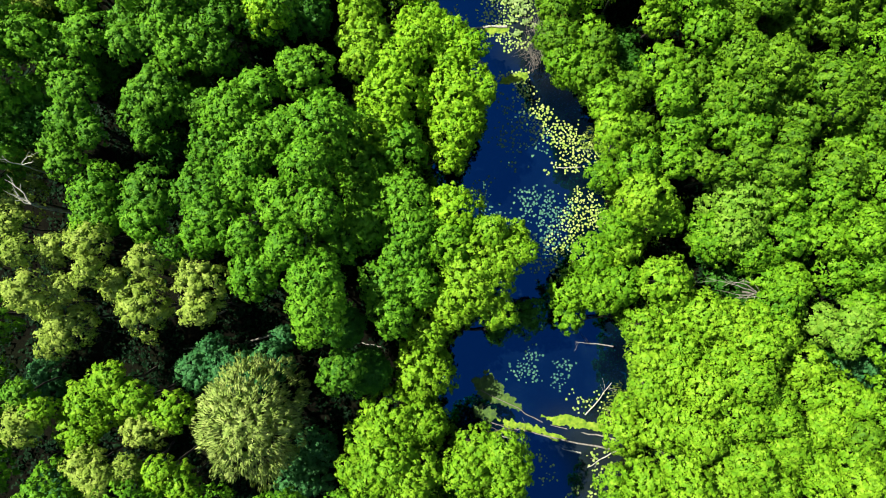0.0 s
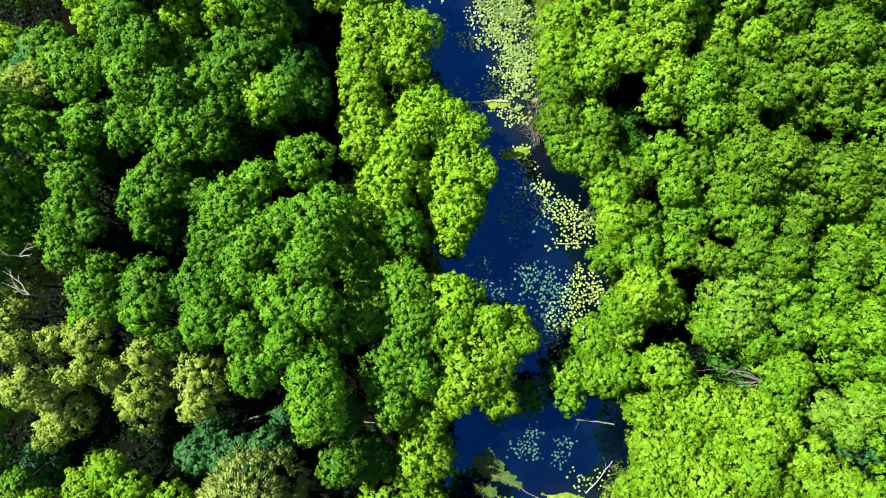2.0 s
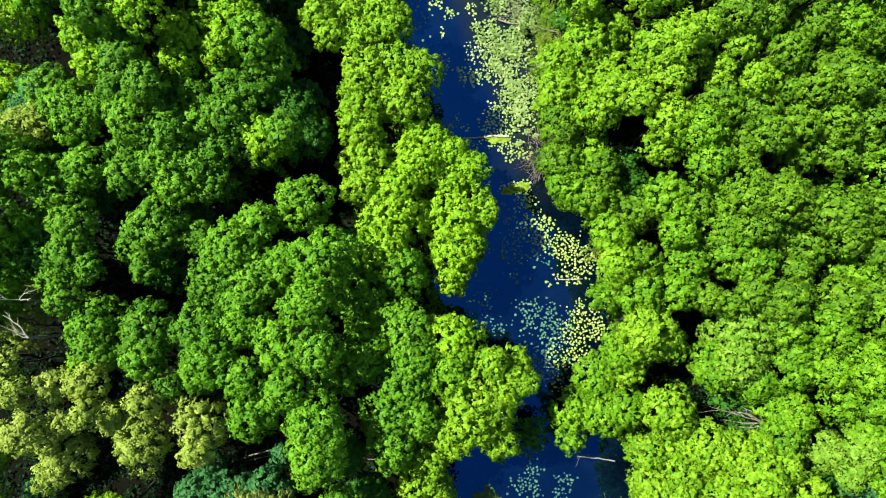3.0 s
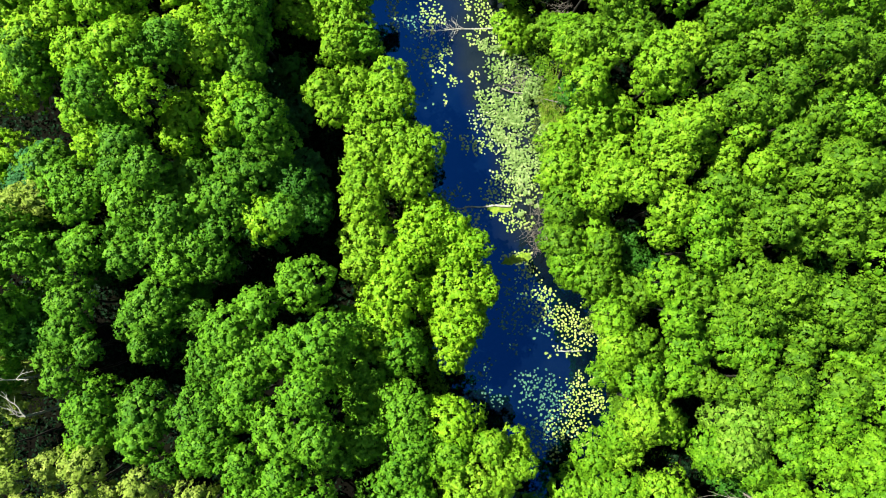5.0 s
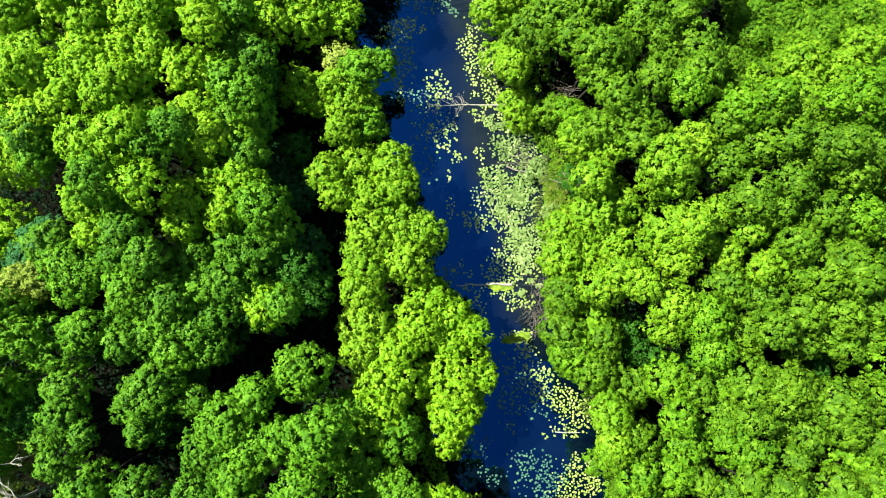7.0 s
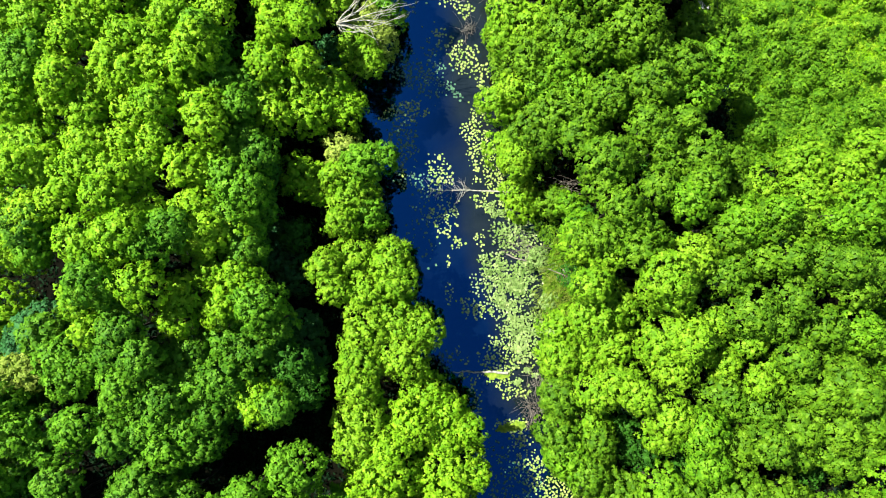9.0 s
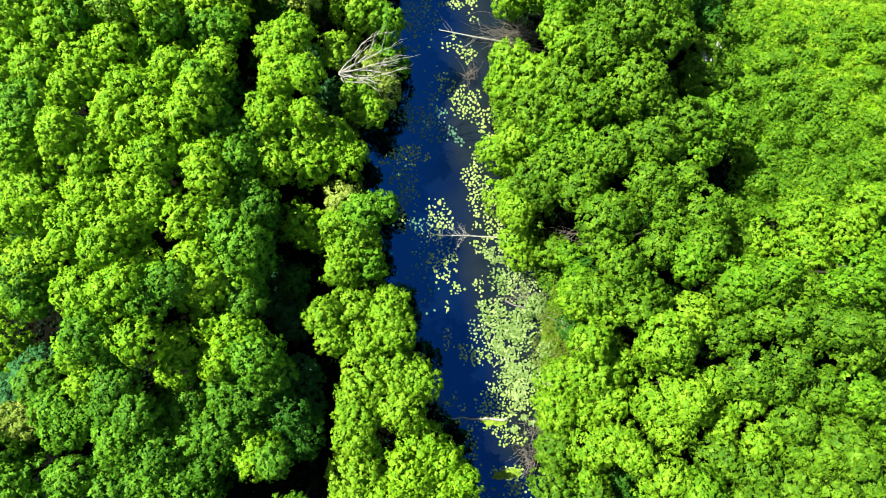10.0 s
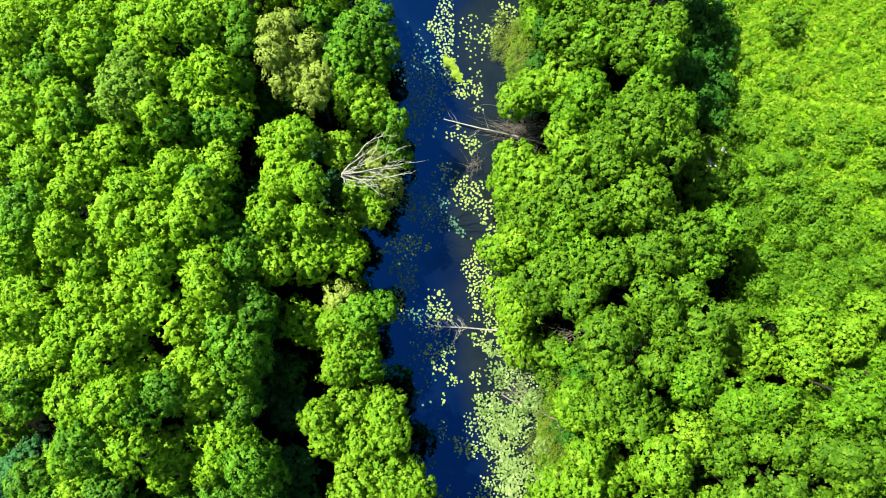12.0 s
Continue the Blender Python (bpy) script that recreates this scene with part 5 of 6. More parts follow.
def lily_patch(x0, y0, x1, y1, wide, count, mat=PAD, raised=False, size=0.116):
    """Floating leaves strewn about a line from one end to the other."""
    SEED[0] += 1
    rng = np.random.default_rng(SEED[0])
    count = int(count * (1.4 if mat in (PAD_SHADE, PAD_SHADE_TEAL) else 1.35))
    label = {"lily_pad": "yellow-green water lily leaves floating on the creek", "pale_lily_pad": "dense pale green water lily leaves crowding the creek margin",
             "shade_tinted_lily_pad": "water lily leaves tinted bluish-green for the shade of trees", "shade_teal_lily_pad": "dull teal water lily leaves, tree shade tinted into their colour"}[mat.name]
    ob = thing("lily_patch", (x0 + x1) / 2, (y0 + y1) / 2, 0, label, "water lilies", "water lily patches on the creek")
    cores = rng.uniform(0, 1, max(6, count // 7))
    core_off = rng.uniform(-1, 1, len(cores)) * wide * 1.0
    for _ in range(count * 2):
        if len(ob.children) >= count:
            break
        k = rng.integers(len(cores))
        u = cores[k] + rng.normal() * 0.08
        w = core_off[k] + rng.normal() * wide * 0.35
        span = math.hypot(x1 - x0, y1 - y0) + 1e-6
        x = x0 + (x1 - x0) * u - (y1 - y0) / span * w
        y = y0 + (y1 - y0) * u + (x1 - x0) / span * w
        left, right = banks(y)
        cell = (round(x / 0.29), round(y / 0.29))
        if cell in TAKEN or not left - 0.6 < x < right + (1.6 if raised else 0.3):
            continue
        TAKEN.add(cell)
        kind = rng.choice(4, p=[0.1, 0.2, 0.35, 0.35] if raised else [0.5, 0.35, 0.15, 0])
        pad = part("lily_pad", PADS[mat.name][kind], ob)
        s = size * rng.uniform(0.6, 1.35)
        z = max(0.012 + rng.uniform(0, 0.006) + (rng.uniform(0, 0.35) if raised else 0), float(ground_height(x, y)) + 0.03)
        pad.matrix_basis = Matrix.LocRotScale((x - ob.location.x, y - ob.location.y, z), Euler((0, 0, rng.uniform(0, 6.28))), (s, s, s * (1.4 if raised else 0.5)))


lily_patch(5.6, 31.6, 10.5, 31.2, 1.7, 70)
lily_patch(6.3, 28.9, 8.9, 25.9, 1.4, 60)
lily_patch(6.6, 22.3, 10.2, 23.0, 0.6, 60)
lily_patch(8.5, 21.0, 14.0, 14.4, 1.3, 130)
lily_patch(13.0, 16.1, 16.9, 12.1, 1.5, 100)
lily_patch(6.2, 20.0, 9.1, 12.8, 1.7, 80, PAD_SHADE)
lily_patch(11.4, 12.1, 15.3, 12.1, 0.5, 20)
lily_patch(15.9, 9.2, 14.5, 0.8, 1.8, 190)
lily_patch(17.2, 8.3, 17.8, 5.7, 0.8, 30)
lily_patch(9.1, 9.5, 12.9, 1.2, 2.2, 150, PAD_SHADE_TEAL)
lily_patch(4.3, 10.8, 5.5, 6.3, 1.4, 45, PAD_SHADE_TEAL)
lily_patch(11.3, 4.4, 11.9, -0.1, 1.3, 60)
lily_patch(7.7, -9.7, 14.7, -11.0, 1.5, 95, PAD_SHADE_TEAL)
lily_patch(15.0, -12.9, 20.1, -17.3, 1.5, 55)
lily_patch(16.6, -19.2, 19.1, -22.9, 1.0, 28)
lily_patch(10.9, -20.1, 12.7, -24.5, 1.0, 22)
lily_patch(16.8, -24.2, 13.7, -24.7, 0.8, 20)
lily_patch(4.3, 31.2, 4.3, 23.9, 0.9, 40)
lily_patch(1.0, 30.6, 3.0, 27.9, 0.8, 20)
lily_patch(0.9, 56.5, 3.9, 52.3, 1.2, 80)
lily_patch(-2.3, 52.1, -0.4, 44.2, 1.4, 120)
lily_patch(2.0, 52.2, 4.6, 49.6, 0.9, 40)
lily_patch(5.3, 48.3, 9.3, 44.5, 1.4, 130, PAD_PALE)
lily_patch(0.3, 42.9, 3.5, 43.4, 0.6, 40)
lily_patch(6.4, 45.4, 7.9, 37.3, 2.8, 90, PAD_PALE, True)
lily_patch(7.5, 38.6, 9.3, 29.5, 2.6, 90, PAD_PALE, True)
lily_patch(3.6, 41.1, 5.0, 35.2, 1.4, 70, PAD_PALE, True)
lily_patch(1.4, 36.4, 4.3, 35.2, 0.8, 50)
lily_patch(4.4, 32.0, 7.1, 28.1, 1.3, 70)
lily_patch(-0.4, 42.3, 0.1, 35.7, 0.5, 20)
lily_patch(3.3, 52.9, 5.3, 49.0, 0.9, 50)
lily_patch(4.7, 49.0, 8.0, 46.4, 1.0, 60)
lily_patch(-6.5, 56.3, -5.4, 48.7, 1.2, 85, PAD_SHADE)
lily_patch(-1.4, 33.7, 0.0, 28.0, 1.5, 50, PAD_SHADE_TEAL)
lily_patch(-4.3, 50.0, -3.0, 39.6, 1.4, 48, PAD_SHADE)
lily_patch(2.7, 48.9, 4.1, 46.3, 0.8, 40)
lily_patch(-5.8, 86.6, -3.6, 76.8, 0.8, 150, PAD_PALE)
lily_patch(-6.5, 83.9, -4.6, 79.4, 0.8, 60)
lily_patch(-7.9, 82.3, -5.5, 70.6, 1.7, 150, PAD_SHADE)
lily_patch(-2.4, 85.7, -0.1, 75.3, 1.3, 70)
lily_patch(-0.4, 83.3, 2.1, 87.3, 0.9, 45)
lily_patch(-3.6, 76.8, -0.3, 76.6, 0.9, 40)
lily_patch(-3.2, 67.9, 1.3, 62.9, 1.3, 110)
lily_patch(0.6, 63.5, 3.7, 59.9, 1.0, 50)
lily_patch(-4.9, 65.4, -2.8, 59.1, 1.3, 70, PAD_SHADE)
lily_patch(-7.7, 56.9, -4.3, 58.3, 0.9, 70)
lily_patch(-8.0, 53.9, -5.5, 57.5, 0.8, 45, PAD_SHADE)
lily_patch(1.6, 58.3, 3.9, 52.1, 0.9, 80)
lily_patch(-7.5, 65.1, -5.8, 60.0, 0.9, 40, PAD_SHADE)
lily_patch(1.1, 53.7, 4.4, 53.4, 0.9, 40)
lily_patch(-7.1, 54.6, -5.9, 49.6, 0.5, 35, PAD_SHADE)
lily_patch(-3.0, 71.6, 0.4, 70.7, 1.0, 40)
lily_patch(-8.8, 76.2, -7.3, 69.1, 0.8, 30, PAD_SHADE)
lily_patch(8.4, 22.9, 11.3, 18.6, 0.8, 50)
lily_patch(10.7, 18.6, 16.8, 13.7, 1.1, 95)
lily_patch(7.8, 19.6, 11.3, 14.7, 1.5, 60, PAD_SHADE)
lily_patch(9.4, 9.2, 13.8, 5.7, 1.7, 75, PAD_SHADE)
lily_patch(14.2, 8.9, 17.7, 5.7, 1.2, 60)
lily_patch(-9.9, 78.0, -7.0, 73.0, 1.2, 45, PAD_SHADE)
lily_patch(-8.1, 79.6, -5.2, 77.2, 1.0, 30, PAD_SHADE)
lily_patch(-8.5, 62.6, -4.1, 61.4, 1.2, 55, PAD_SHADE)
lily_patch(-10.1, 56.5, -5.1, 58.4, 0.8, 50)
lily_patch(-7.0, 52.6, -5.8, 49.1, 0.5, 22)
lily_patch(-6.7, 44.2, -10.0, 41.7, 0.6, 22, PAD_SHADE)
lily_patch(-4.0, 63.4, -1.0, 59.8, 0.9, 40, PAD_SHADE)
lily_patch(-3.3, 51.7, -0.5, 50.0, 0.6, 30)
lily_patch(-3.0, 45.9, -0.1, 45.9, 0.7, 35)


def moss_mat(x0, y0, x1, y1, wide, mat, seed):
    """A ragged, slightly domed raft of moss along a line."""
    rng = np.random.default_rng(seed)
    length = math.hypot(x1 - x0, y1 - y0)
    ex, ey = (x1 - x0) / length, (y1 - y0) / length
    step = 0.09
    u, w = np.meshgrid(np.arange(-0.3, length + 0.3, step), np.arange(-2.2 * wide, 2.2 * wide, step))
    rough = np.zeros_like(u)
    for f, a in ((0.7, 0.35), (1.7, 0.3), (3.6, 0.28), (7.5, 0.25), (14.0, 0.2)):
        for _ in range(3):
            t = rng.uniform(0, 6.28)
            rough += a * 0.6 * np.sin(f * (u * math.cos(t) + w * math.sin(t)) + rng.uniform(0, 6.28))
    ends = np.clip(np.minimum(u, length - u) / (0.18 * length), -1, 1)
    body = ends * 0.9 + 0.25 - np.abs(w) / wide + rough * 0.75
    z = 0.012 + 0.05 * np.clip(body, 0, 1.2) + 0.02 * np.clip(rough, -0.5, 1)
    v = np.stack([ex * u - ey * w, ey * u + ex * w, np.maximum(z, 0.008)], -1).reshape(-1, 3)
    i = np.arange(u.size).reshape(u.shape)
    keep = (body[:-1, :-1] + body[1:, 1:]) > 0
    f = np.stack([i[:-1, :-1], i[:-1, 1:], i[1:, 1:], i[1:, :-1]], -1)[keep]
    used, back = np.unique(f, return_inverse=True)
    ob = new("moss_raft", mesh_of("moss_raft", v[used], back.reshape(-1), mat))
    ob.location = (x0, y0, 0)
    tagged(ob, "bright green moss raft along sunken logs" if mat == MOSS else "dull olive moss raft just awash in the creek", "moss")


def lily_thicket(x0, y0, x1, y1, wide, count, seed):
    """A margin choked with raised, overlapping lily leaves."""
    rng = np.random.default_rng(seed)
    core = rng.integers(0, max(4, count // 16), count)
    core_u, core_w = rng.uniform(0, 1, core.max() + 1), np.clip(rng.normal(size=core.max() + 1) * 0.55, -1.2, 1.2)
    u = core_u[core] + rng.normal(size=count) * 0.045
    w = (core_w[core] + rng.normal(size=count) * 0.2) * wide
    span = math.hypot(x1 - x0, y1 - y0)
    x = x0 + (x1 - x0) * u - (y1 - y0) / span * w
    y = y0 + (y1 - y0) * u + (x1 - x0) / span * w
    z = np.maximum(ground_height(x, y), 0) + rng.uniform(0.04, 0.45, count)
    n = unit(np.stack([rng.normal(size=count) * 0.3, rng.normal(size=count) * 0.3, np.ones(count)], 1))
    t = unit(np.cross(n, rng.normal(size=(count, 3))))
    b = np.cross(n, t)
    r = 0.13 * rng.uniform(0.6, 1.35, (count, 1))
    c = np.stack([x, y, z], 1)
    ring = [c + r * (math.cos(a) * t + 0.85 * math.sin(a) * b) + n * r * 0.12 * math.sin(2 * a) for a in np.linspace(0.3, 2 * math.pi - 0.3, 6)]
    v = np.stack(ring, 1).reshape(-1, 3)
    tagged(new("lily_thicket", mesh_of("lily_thicket", v, np.arange(len(v)), MARGIN, 6)), "dense pale raised water lily leaves choking the creek margin", "water lilies", kind="stuff")


lily_thicket(6.0, 46.1, 7.9, 37.9, 2.7, 900, 31)
lily_thicket(7.2, 39.2, 9.0, 30.8, 2.6, 950, 32)
lily_thicket(4.2, 42.1, 6.9, 35.3, 1.4, 380, 33)
lily_thicket(2.8, 47.0, 6.7, 47.1, 0.9, 160, 34)
lily_thicket(8.6, 31.4, 9.7, 28.2, 1.2, 180, 35)

moss_mat(11.3, -15.9, 19.8, -17.5, 0.38, MOSS, 962)
moss_mat(19.1, -17.6, 21.7, -16.9, 0.70, MOSS, 1085)
moss_mat(6.4, -16.3, 13.7, -18.3, 0.51, MOSS, 885)
moss_mat(3.4, -11.7, 7.0, -13.9, 0.95, MOSS_WET, 828)
moss_mat(6.4, -13.6, 9.2, -15.3, 0.5, MOSS_WET, 829)
moss_mat(3.6, -14.8, 6.1, -16.0, 0.64, MOSS_WET, 840)
moss_mat(-4.8, 80.0, -2.5, 77.3, 0.5, MOSS, 790)
moss_mat(6.7, 22.2, 9.8, 23.0, 0.45, MOSS, 887)
moss_mat(5.0, 28.4, 7.7, 28.5, 0.32, MOSS, 612)


# ---- fallen and dead wood ----
def fallen_log(x0, y0, z0, x1, y1, z1, r, twigs=0, mat=DEAD, label="weathered fallen log lying in the creek", reach=1.6):
    SEED[0] += 1
    rng = np.random.default_rng(SEED[0])
    ob = thing("fallen_log", x0, y0, z0, label, "log")
    b = np.array([x1 - x0, y1 - y0, z1 - z0])
    part("trunk", tubes("trunk", [bough(rng, (0, 0, 0), b, r, r * 0.45, 0.012, 8)], mat, 8), ob)
    way = b / np.linalg.norm(b)
    for k in range(twigs):
        u = rng.uniform(0.6, 1.0)
        side = np.array([-way[1], way[0], 0]) * (1 if k % 2 else -1)
        tip = b * u + (side * rng.uniform(0.4, 1) + way * rng.uniform(0.2, 0.9) + np.array([0, 0, rng.uniform(-0.05, 0.3)])) * reach * rng.uniform(0.5, 1.1)
        line = bough(rng, b * u, tip, r * 0.18, r * 0.06, 0.08)
        fork = line[3][0]
        more = bough(rng, fork, fork + (tip - b * u) * 0.5 + rng.normal(size=3) * 0.25 * reach * 0.5, r * 0.1, r * 0.04, 0.08)
        limb = part("branch", tubes("branch", [line], mat, 4), ob)
        part("twig", tubes("twig", [more], mat, 4), limb)


def dead_crown(x, y, z, ways, r, mat, label, twigs=3, name="dead_tree"):
    """Bare limbs that fan out from one fork, on a stem that stands on the ground."""
    SEED[0] += 1
    rng = np.random.default_rng(SEED[0])
    bx = dry_spot(x, y)
    gz = float(ground_height(bx, y)) - 0.1
    ob = thing(name, bx, y, gz, label, "dead tree")
    o = np.array([x - bx, 0, z - gz])
    part("trunk", tubes("trunk", [bough(rng, (0, 0, 0), o, r * 1.8, r, 0.02)], mat, 7), ob)
    for ax, ay, az in ways:
        tip = o + np.array([ax, ay, az])
        main = bough(rng, o, tip, r * 0.8, r * 0.12, 0.13, 8)
        limb = part("limb", tubes("limb", [main], mat, 5), ob)
        for k in range(twigs):
            s = main[3 + k % 4][0]
            twig = (bough(rng, s, s + (tip - o) * rng.uniform(0.12, 0.32) + rng.normal(size=3) * np.linalg.norm(tip - o) * 0.09, r * 0.35, r * 0.08, 0.06))
            part("twig", tubes("twig", [twig], mat, 4), limb)


def twig_heap(x, y, z, rx, ry, n, turn, mat=TWIG):
    """A dead, leafless shrub that has sunk onto the bank."""
    SEED[0] += 1
    rng = np.random.default_rng(SEED[0])
    ob = thing("dead_shrub", x, y, z, "tangle of bare grey twigs on the creek bank", "dead shrub")
    ca, sa = math.cos(turn), math.sin(turn)
    for g in range(n):
        lines = []
        for k in range(1):
            a = np.array([rng.normal() * rx * 0.35, rng.normal() * ry * 0.35, rng.uniform(-0.3, 0.5)])
            b = a + np.array([rng.normal() * rx * 0.5 - rx * 0.25, rng.normal() * ry * 0.5, rng.uniform(0.0, 0.9)])
            line = bough(rng, a, b, 0.024, 0.008, 0.07)
            lines.append([(np.array([p[0] * ca - p[1] * sa, p[0] * sa + p[1] * ca, p[2]]), r) for p, r in line])
        part("twig", tubes("twig", lines, mat, 3), ob)


fallen_log(7.4, 28.7, 0.08, 0.7, 28.4, -0.1, 0.16, 2, BLEACHED, reach=1.0)
fallen_log(9.4, 49.6, 0.5, -3.0, 49.0, 0, 0.11, 34, BLEACHED, reach=1.9)
fallen_log(19.2, -19.5, 0.3, 5.3, -16.5, 0.0, 0.11, 3, DEAD, reach=1.2)
fallen_log(15.5, -19.9, 0.12, 6.1, -18.0, 0.0, 0.1, 2, BLEACHED, reach=1.2)
fallen_log(19.4, -18.4, 0.2, 12.1, -16.8, 0.02, 0.1, 0, DEAD, reach=1.2)
fallen_log(16.0, -15.7, 0.02, 18.9, -12.0, 0.5, 0.08, 5, BLEACHED, label="bleached forked branch standing out of the creek", reach=1.6)
fallen_log(19.2, -8.0, 0.3, 15.0, -7.5, 0.02, 0.09, 4, DEAD, reach=1.2)
fallen_log(19.6, -19.4, 0.4, 16.2, -21.5, 0.05, 0.09, 2, BLEACHED, reach=1.2)
fallen_log(13.0, 12.3, 0.03, 15.8, 12.4, 0.05, 0.07, 0, BLEACHED, reach=1.2)
fallen_log(11.2, -16.5, 0.02, 4.2, -12.9, 0.02, 0.07, 6, TWIG, reach=2)
fallen_log(-22.5, -7.7, 0.7, -18.0, -6.2, 1.2, 0.13, 2, DEAD, label="pale fallen trunk lying on the forest floor", reach=1)
fallen_log(-22.1, -7.9, 0.6, -19.2, -7.3, 0.9, 0.09, 1, DEAD, label="pale fallen trunk lying on the forest floor", reach=1)
fallen_log(-29.1, -8.2, 0.6, -24.7, -7.9, 0.6, 0.1, 2, DEAD, label="pale fallen trunk lying on the forest floor", reach=1)
fallen_log(-25.6, -7.1, 0.6, -24.0, -8.5, 0.6, 0.07, 1, DEAD, label="pale fallen trunk lying on the forest floor", reach=1)
fallen_log(-9.1, -7.5, 0.7, -6.0, -8.2, 0.7, 0.07, 1, DEAD, label="pale fallen trunk lying on the forest floor", reach=1)
fallen_log(-24.1, 23.8, 1.5, -21.7, 21.0, 0.8, 0.1, 3, DEAD, label="pale fallen trunk lying on the forest floor", reach=1.2)
fallen_log(11.7, 40.8, 6, 14.5, 37.0, 5, 0.07, 3, DEAD, label="pale broken branch leaning over bank shrubs", reach=1)
fallen_log(6.2, 42.2, 0.4, 12.8, 40.2, 1.8, 0.09, 8, DEAD, label="grey fallen branch lying over the lily margin", reach=1.8)
fallen_log(10.1, 70.7, 1, -4.1, 72.7, 0.05, 0.11, 7, BLEACHED, label="bare fallen tree reaching out over the creek", reach=2.4)
dead_crown(-13.3, 63.6, 9.9, [(4.7, 4.1, 1.3), (6.2, 3.3, 1.3), (7.0, 1.8, 1.3), (5.9, 1.1, 1.3), (4.5, 0.9, 1.3), (5.8, -0.4, 1.3), (2.9, 2.5, 1.3), (4.4, -0.8, 1.3), (4.9, 2.4, 1.3), (3.5, 3.2, 1.3), (4.2, -1.9, 1.3), (3.0, -1.0, 1.3), (6.8, 0.9, 1.3), (2.1, 1.5, 1.3)], 0.085, BLEACHED, "bleached bare limbs of a half-dead willow by the creek", 4)
dead_crown(-39.2, 6.8, 12, [(-1.9, 2.2, 1.0), (-1.2, 1.3, 1.0), (-2.0, 1.2, 1.0), (-0.7, 0.5, 1.0)], 0.12, BLEACHED, "white bare limbs of a dying birch", 3)
dead_crown(-39.5, 10.4, 13, [(2.2, 1.0, 1.0), (-1.2, 0.7, 1.0), (1.7, 0.2, 1.0)], 0.07, BLEACHED, "white bare limbs of a dying birch", 3)
dead_crown(32.0, -1.9, 8, [(-5.6, 1.7, 0.5), (-4.2, 0.4, 0.5), (-3.6, 1.0, 0.5), (-2.8, -0.3, 0.5), (-2.2, 1.3, 0.5), (-1.7, -0.4, 0.5)], 0.1, DEAD, "grey dead snag among green crowns", 4)
dead_crown(-24.6, -4.0, 9, [(0.3, 2.3, 3.0), (1.1, 3.4, 3.0), (1.9, 1.8, 3.0)], 0.06, DEAD, "thin dead birch top among olive crowns", 3)
twig_heap(5.2, 71.9, 2.0, 3.6, 2.0, 200, 0)
twig_heap(0.1, 67.9, 0.3, 1.2, 1.4, 60, 0)
twig_heap(10.4, 25.2, 1.0, 1.7, 2.0, 100, 0)
twig_heap(10.4, 28.2, 1, 1.3, 1.6, 50, 0)
twig_heap(8.8, 43.1, 0.6, 2.9, 1.6, 60, 0)
twig_heap(12.4, 50.2, 4, 1.6, 0.8, 40, 0)
twig_heap(3.8, 80.1, 1, 1.2, 1.9, 50, 0)
twig_heap(7.4, -17.3, 0.1, 2.2, 0.9, 40, 0)


# ---- reeds ----
def reed_tuft(x, y, r, h, n, lean=(-0.9, -0.9)):
    """Arching blades that rise from one stool."""
    SEED[0] += 1
    rng = np.random.default_rng(SEED[0])
    z = max(float(ground_height(x, y)), -0.1)
    a = rng.uniform(0, 6.28, n)
    q = r * np.sqrt(rng.uniform(0, 1, n))
    root = np.stack([q * np.cos(a), q * np.sin(a), 0 * q], 1)
    out = unit(np.stack([np.cos(a) + lean[0], np.sin(a) + lean[1], 0 * a], 1) + rng.normal(size=(n, 3)) * np.array([0.4, 0.4, 0]))
    hh = 0.75 * h * rng.uniform(0.6, 1.1, n)[:, None]
    mid = root + out * hh * 0.25 + np.array([0, 0, 1]) * hh * 0.7
    tip = root + out * hh * 0.75 + np.array([0, 0, 1]) * hh * 0.75
    side = np.cross(out, np.array([0, 0, 1.0])) * 0.016
    quads = np.concatenate([np.stack([root - side, root + side, mid + side, mid - side], 1), np.stack([mid - side, mid + side, tip + side * 0.1, tip - side * 0.1], 1)])
    ob = new("reed_tuft", quad_mesh("reed_tuft", quads.reshape(-1, 3), STRAW))
    ob.location = (x, y, z)
    tagged(ob, "yellow-green arching reeds at the water's edge", "reeds", "reeds on the bank")


reed_tuft(3.5, 83.8, 0.9, 1.8, 130)
reed_tuft(1.7, 82.9, 0.9, 2.2, 130)
reed_tuft(1.9, 84.9, 0.9, 2.6, 130)
reed_tuft(5.4, 81.8, 0.9, 1.8, 130)
reed_tuft(3.7, 80.8, 0.9, 2.2, 130)
reed_tuft(3.6, 82.8, 0.9, 2.6, 130)
reed_tuft(1.1, 82.5, 0.6, 1.5, 80)
reed_tuft(2.4, 82.1, 0.6, 1.9, 80)
reed_tuft(1.4, 81.1, 0.6, 2.2, 80)
reed_tuft(2.7, 80.7, 0.7, 1.5, 80)
reed_tuft(4.3, 80.4, 0.7, 1.9, 80)
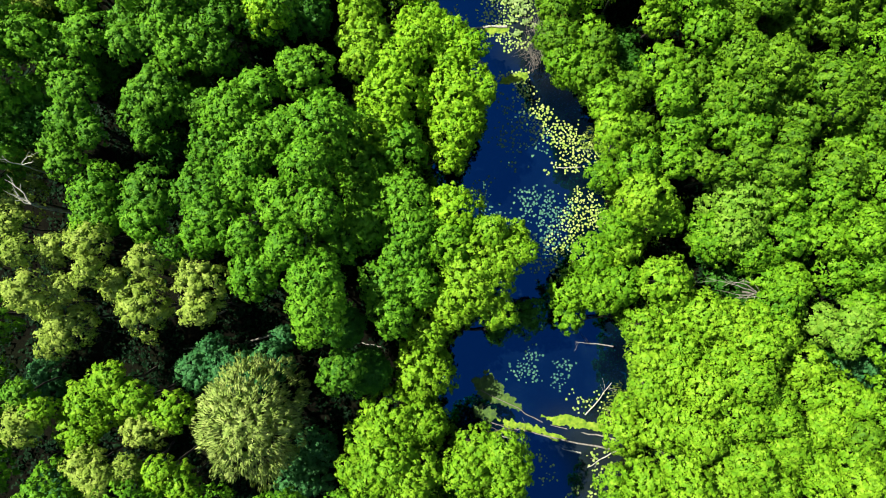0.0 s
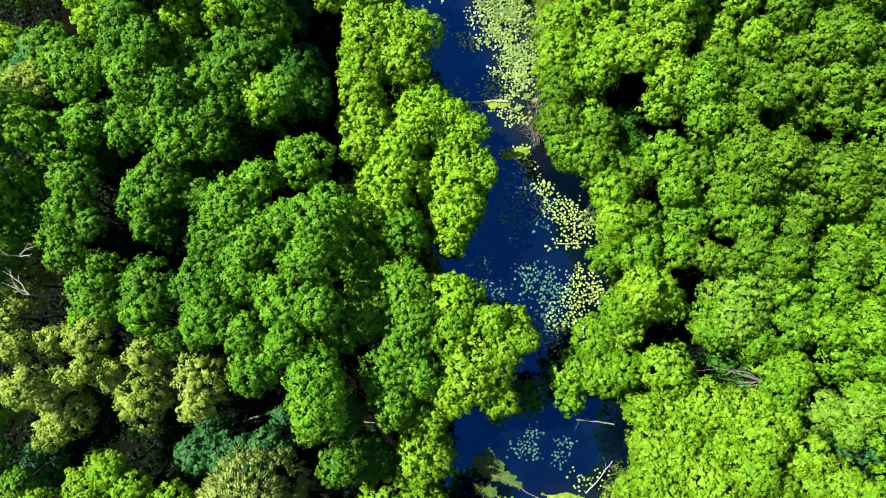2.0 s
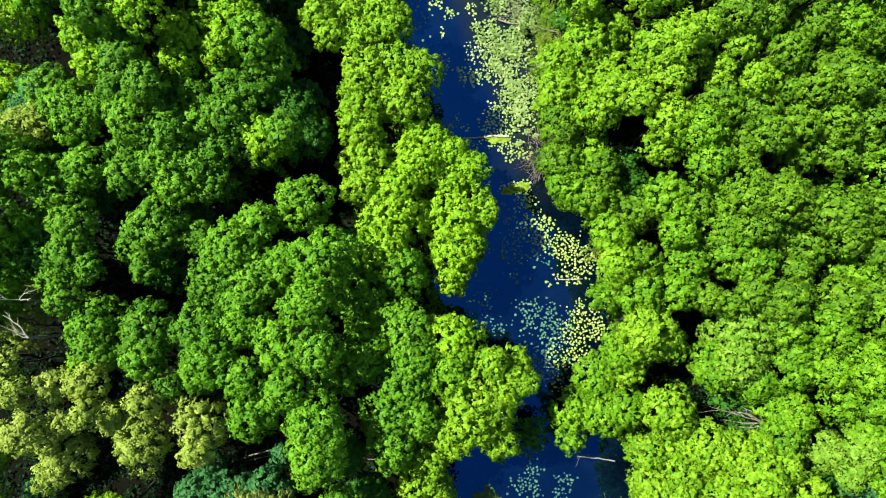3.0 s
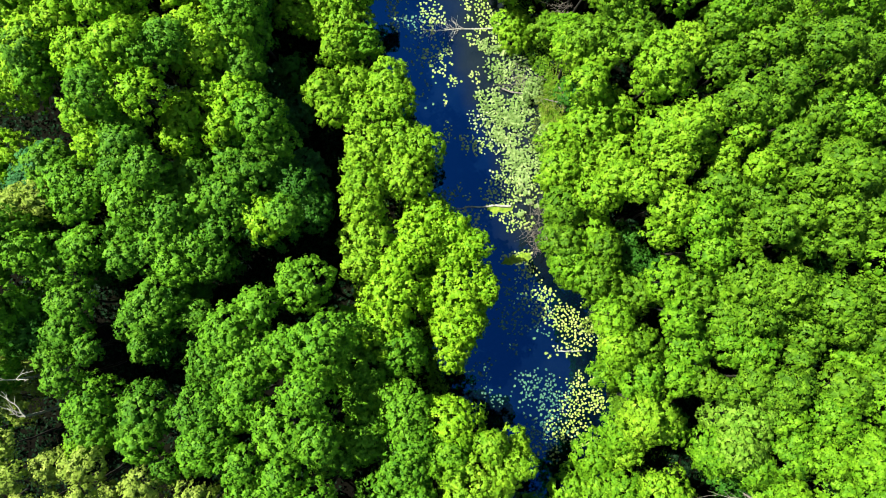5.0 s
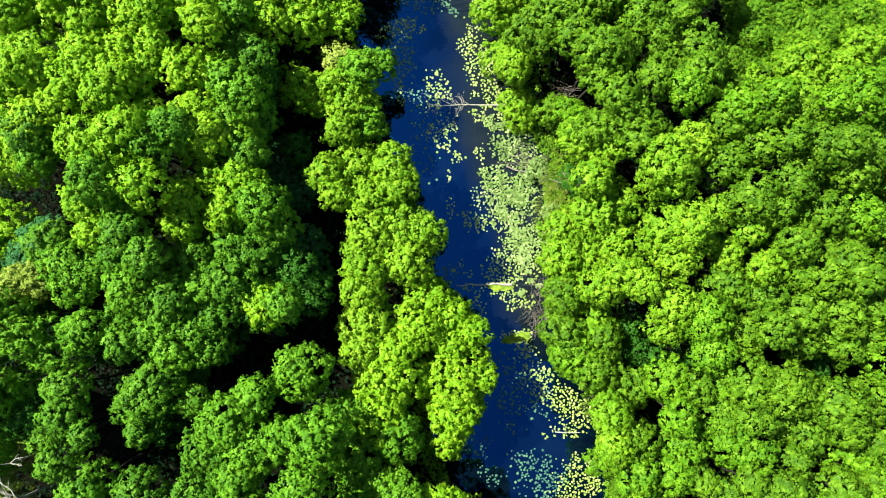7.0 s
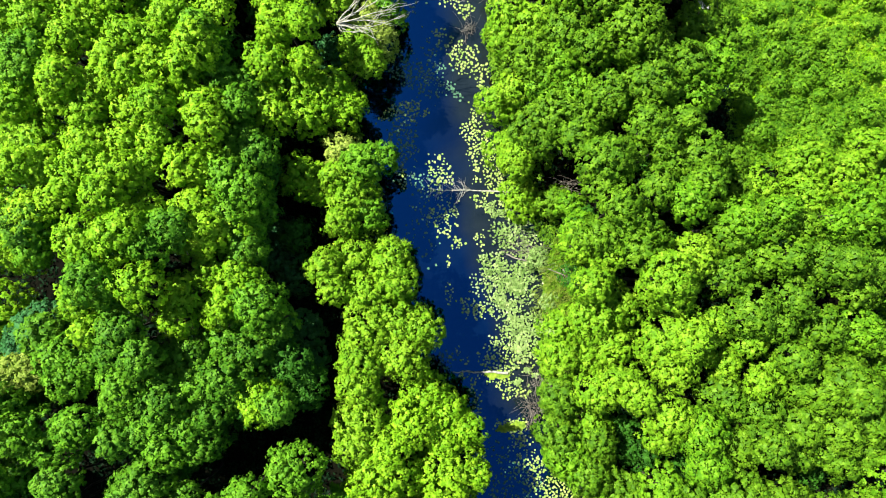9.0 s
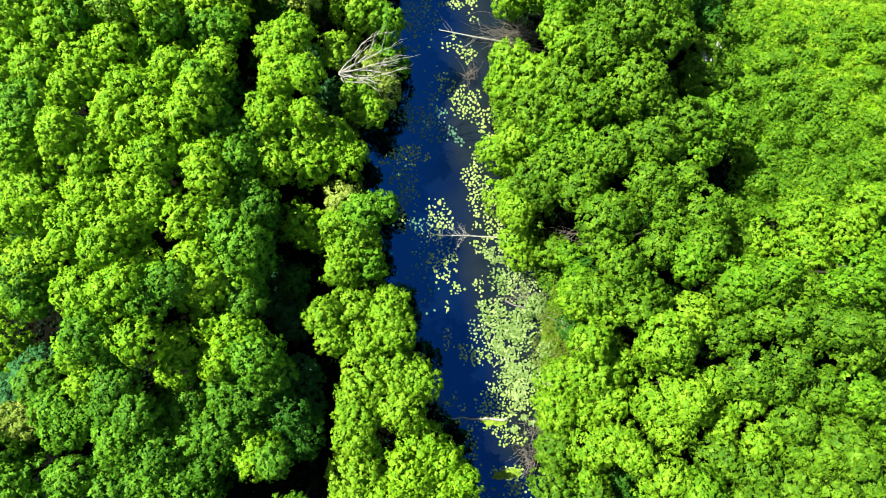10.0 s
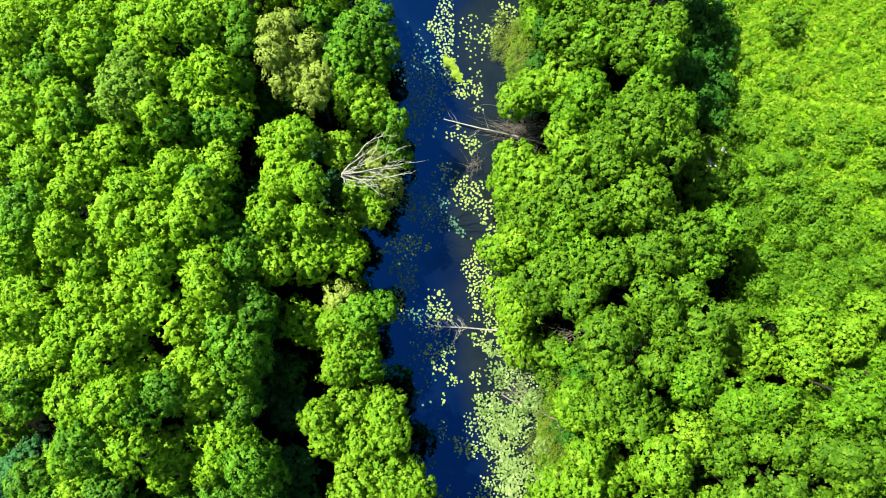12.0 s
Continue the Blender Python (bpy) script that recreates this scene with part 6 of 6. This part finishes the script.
reed_tuft(3.3, 79.2, 0.7, 2.2, 80)
reed_tuft(13.5, 38.8, 0.8, 1.7, 110)
reed_tuft(12.2, 37.6, 0.8, 2.0, 110)
reed_tuft(11.8, 39.2, 0.8, 2.4, 110)
reed_tuft(14.6, 36.0, 0.8, 1.5, 100)
reed_tuft(13.0, 36.6, 0.8, 1.9, 100)
reed_tuft(14.3, 37.7, 0.8, 2.2, 100)
reed_tuft(11.6, 37.4, 0.7, 1.4, 80)
reed_tuft(12.2, 35.9, 0.7, 1.7, 80)
reed_tuft(10.6, 36.1, 0.7, 2.0, 80)
reed_tuft(16.6, 36.8, 0.6, 1.4, 60)
reed_tuft(16.0, 35.6, 0.6, 1.7, 60)
reed_tuft(15.2, 36.8, 0.6, 2.0, 60)
reed_tuft(12.2, 42.0, 0.7, 1.7, 80)
reed_tuft(12.9, 40.6, 0.7, 2.0, 80)
reed_tuft(11.3, 40.7, 0.7, 2.4, 80)
reed_tuft(13.6, 43.7, 0.6, 1.4, 60)
reed_tuft(12.3, 44.3, 0.6, 1.7, 60)
reed_tuft(13.4, 45.1, 0.6, 2.0, 60)
reed_tuft(17.6, 15.1, 0.6, 1.3, 55)
reed_tuft(16.4, 15.3, 0.6, 1.5, 55)
reed_tuft(17.2, 16.3, 0.6, 1.8, 55)
reed_tuft(20.6, -13.7, 0.6, 1.1, 45)
reed_tuft(19.4, -13.8, 0.6, 1.4, 45)
reed_tuft(19.9, -12.7, 0.6, 1.6, 45)
reed_tuft(18.7, -14.6, 0.6, 1.1, 45)
reed_tuft(19.7, -15.3, 0.6, 1.4, 45)
reed_tuft(18.6, -15.8, 0.6, 1.6, 45)
reed_tuft(11.4, 39.1, 0.6, 1.4, 60)
reed_tuft(11.9, 37.9, 0.6, 1.7, 60)
reed_tuft(10.5, 38.0, 0.6, 2.0, 60)
reed_tuft(14.4, 29.6, 0.6, 1.4, 45)
reed_tuft(13.2, 30.2, 0.6, 1.7, 45)
reed_tuft(14.3, 30.9, 0.6, 2.0, 45)
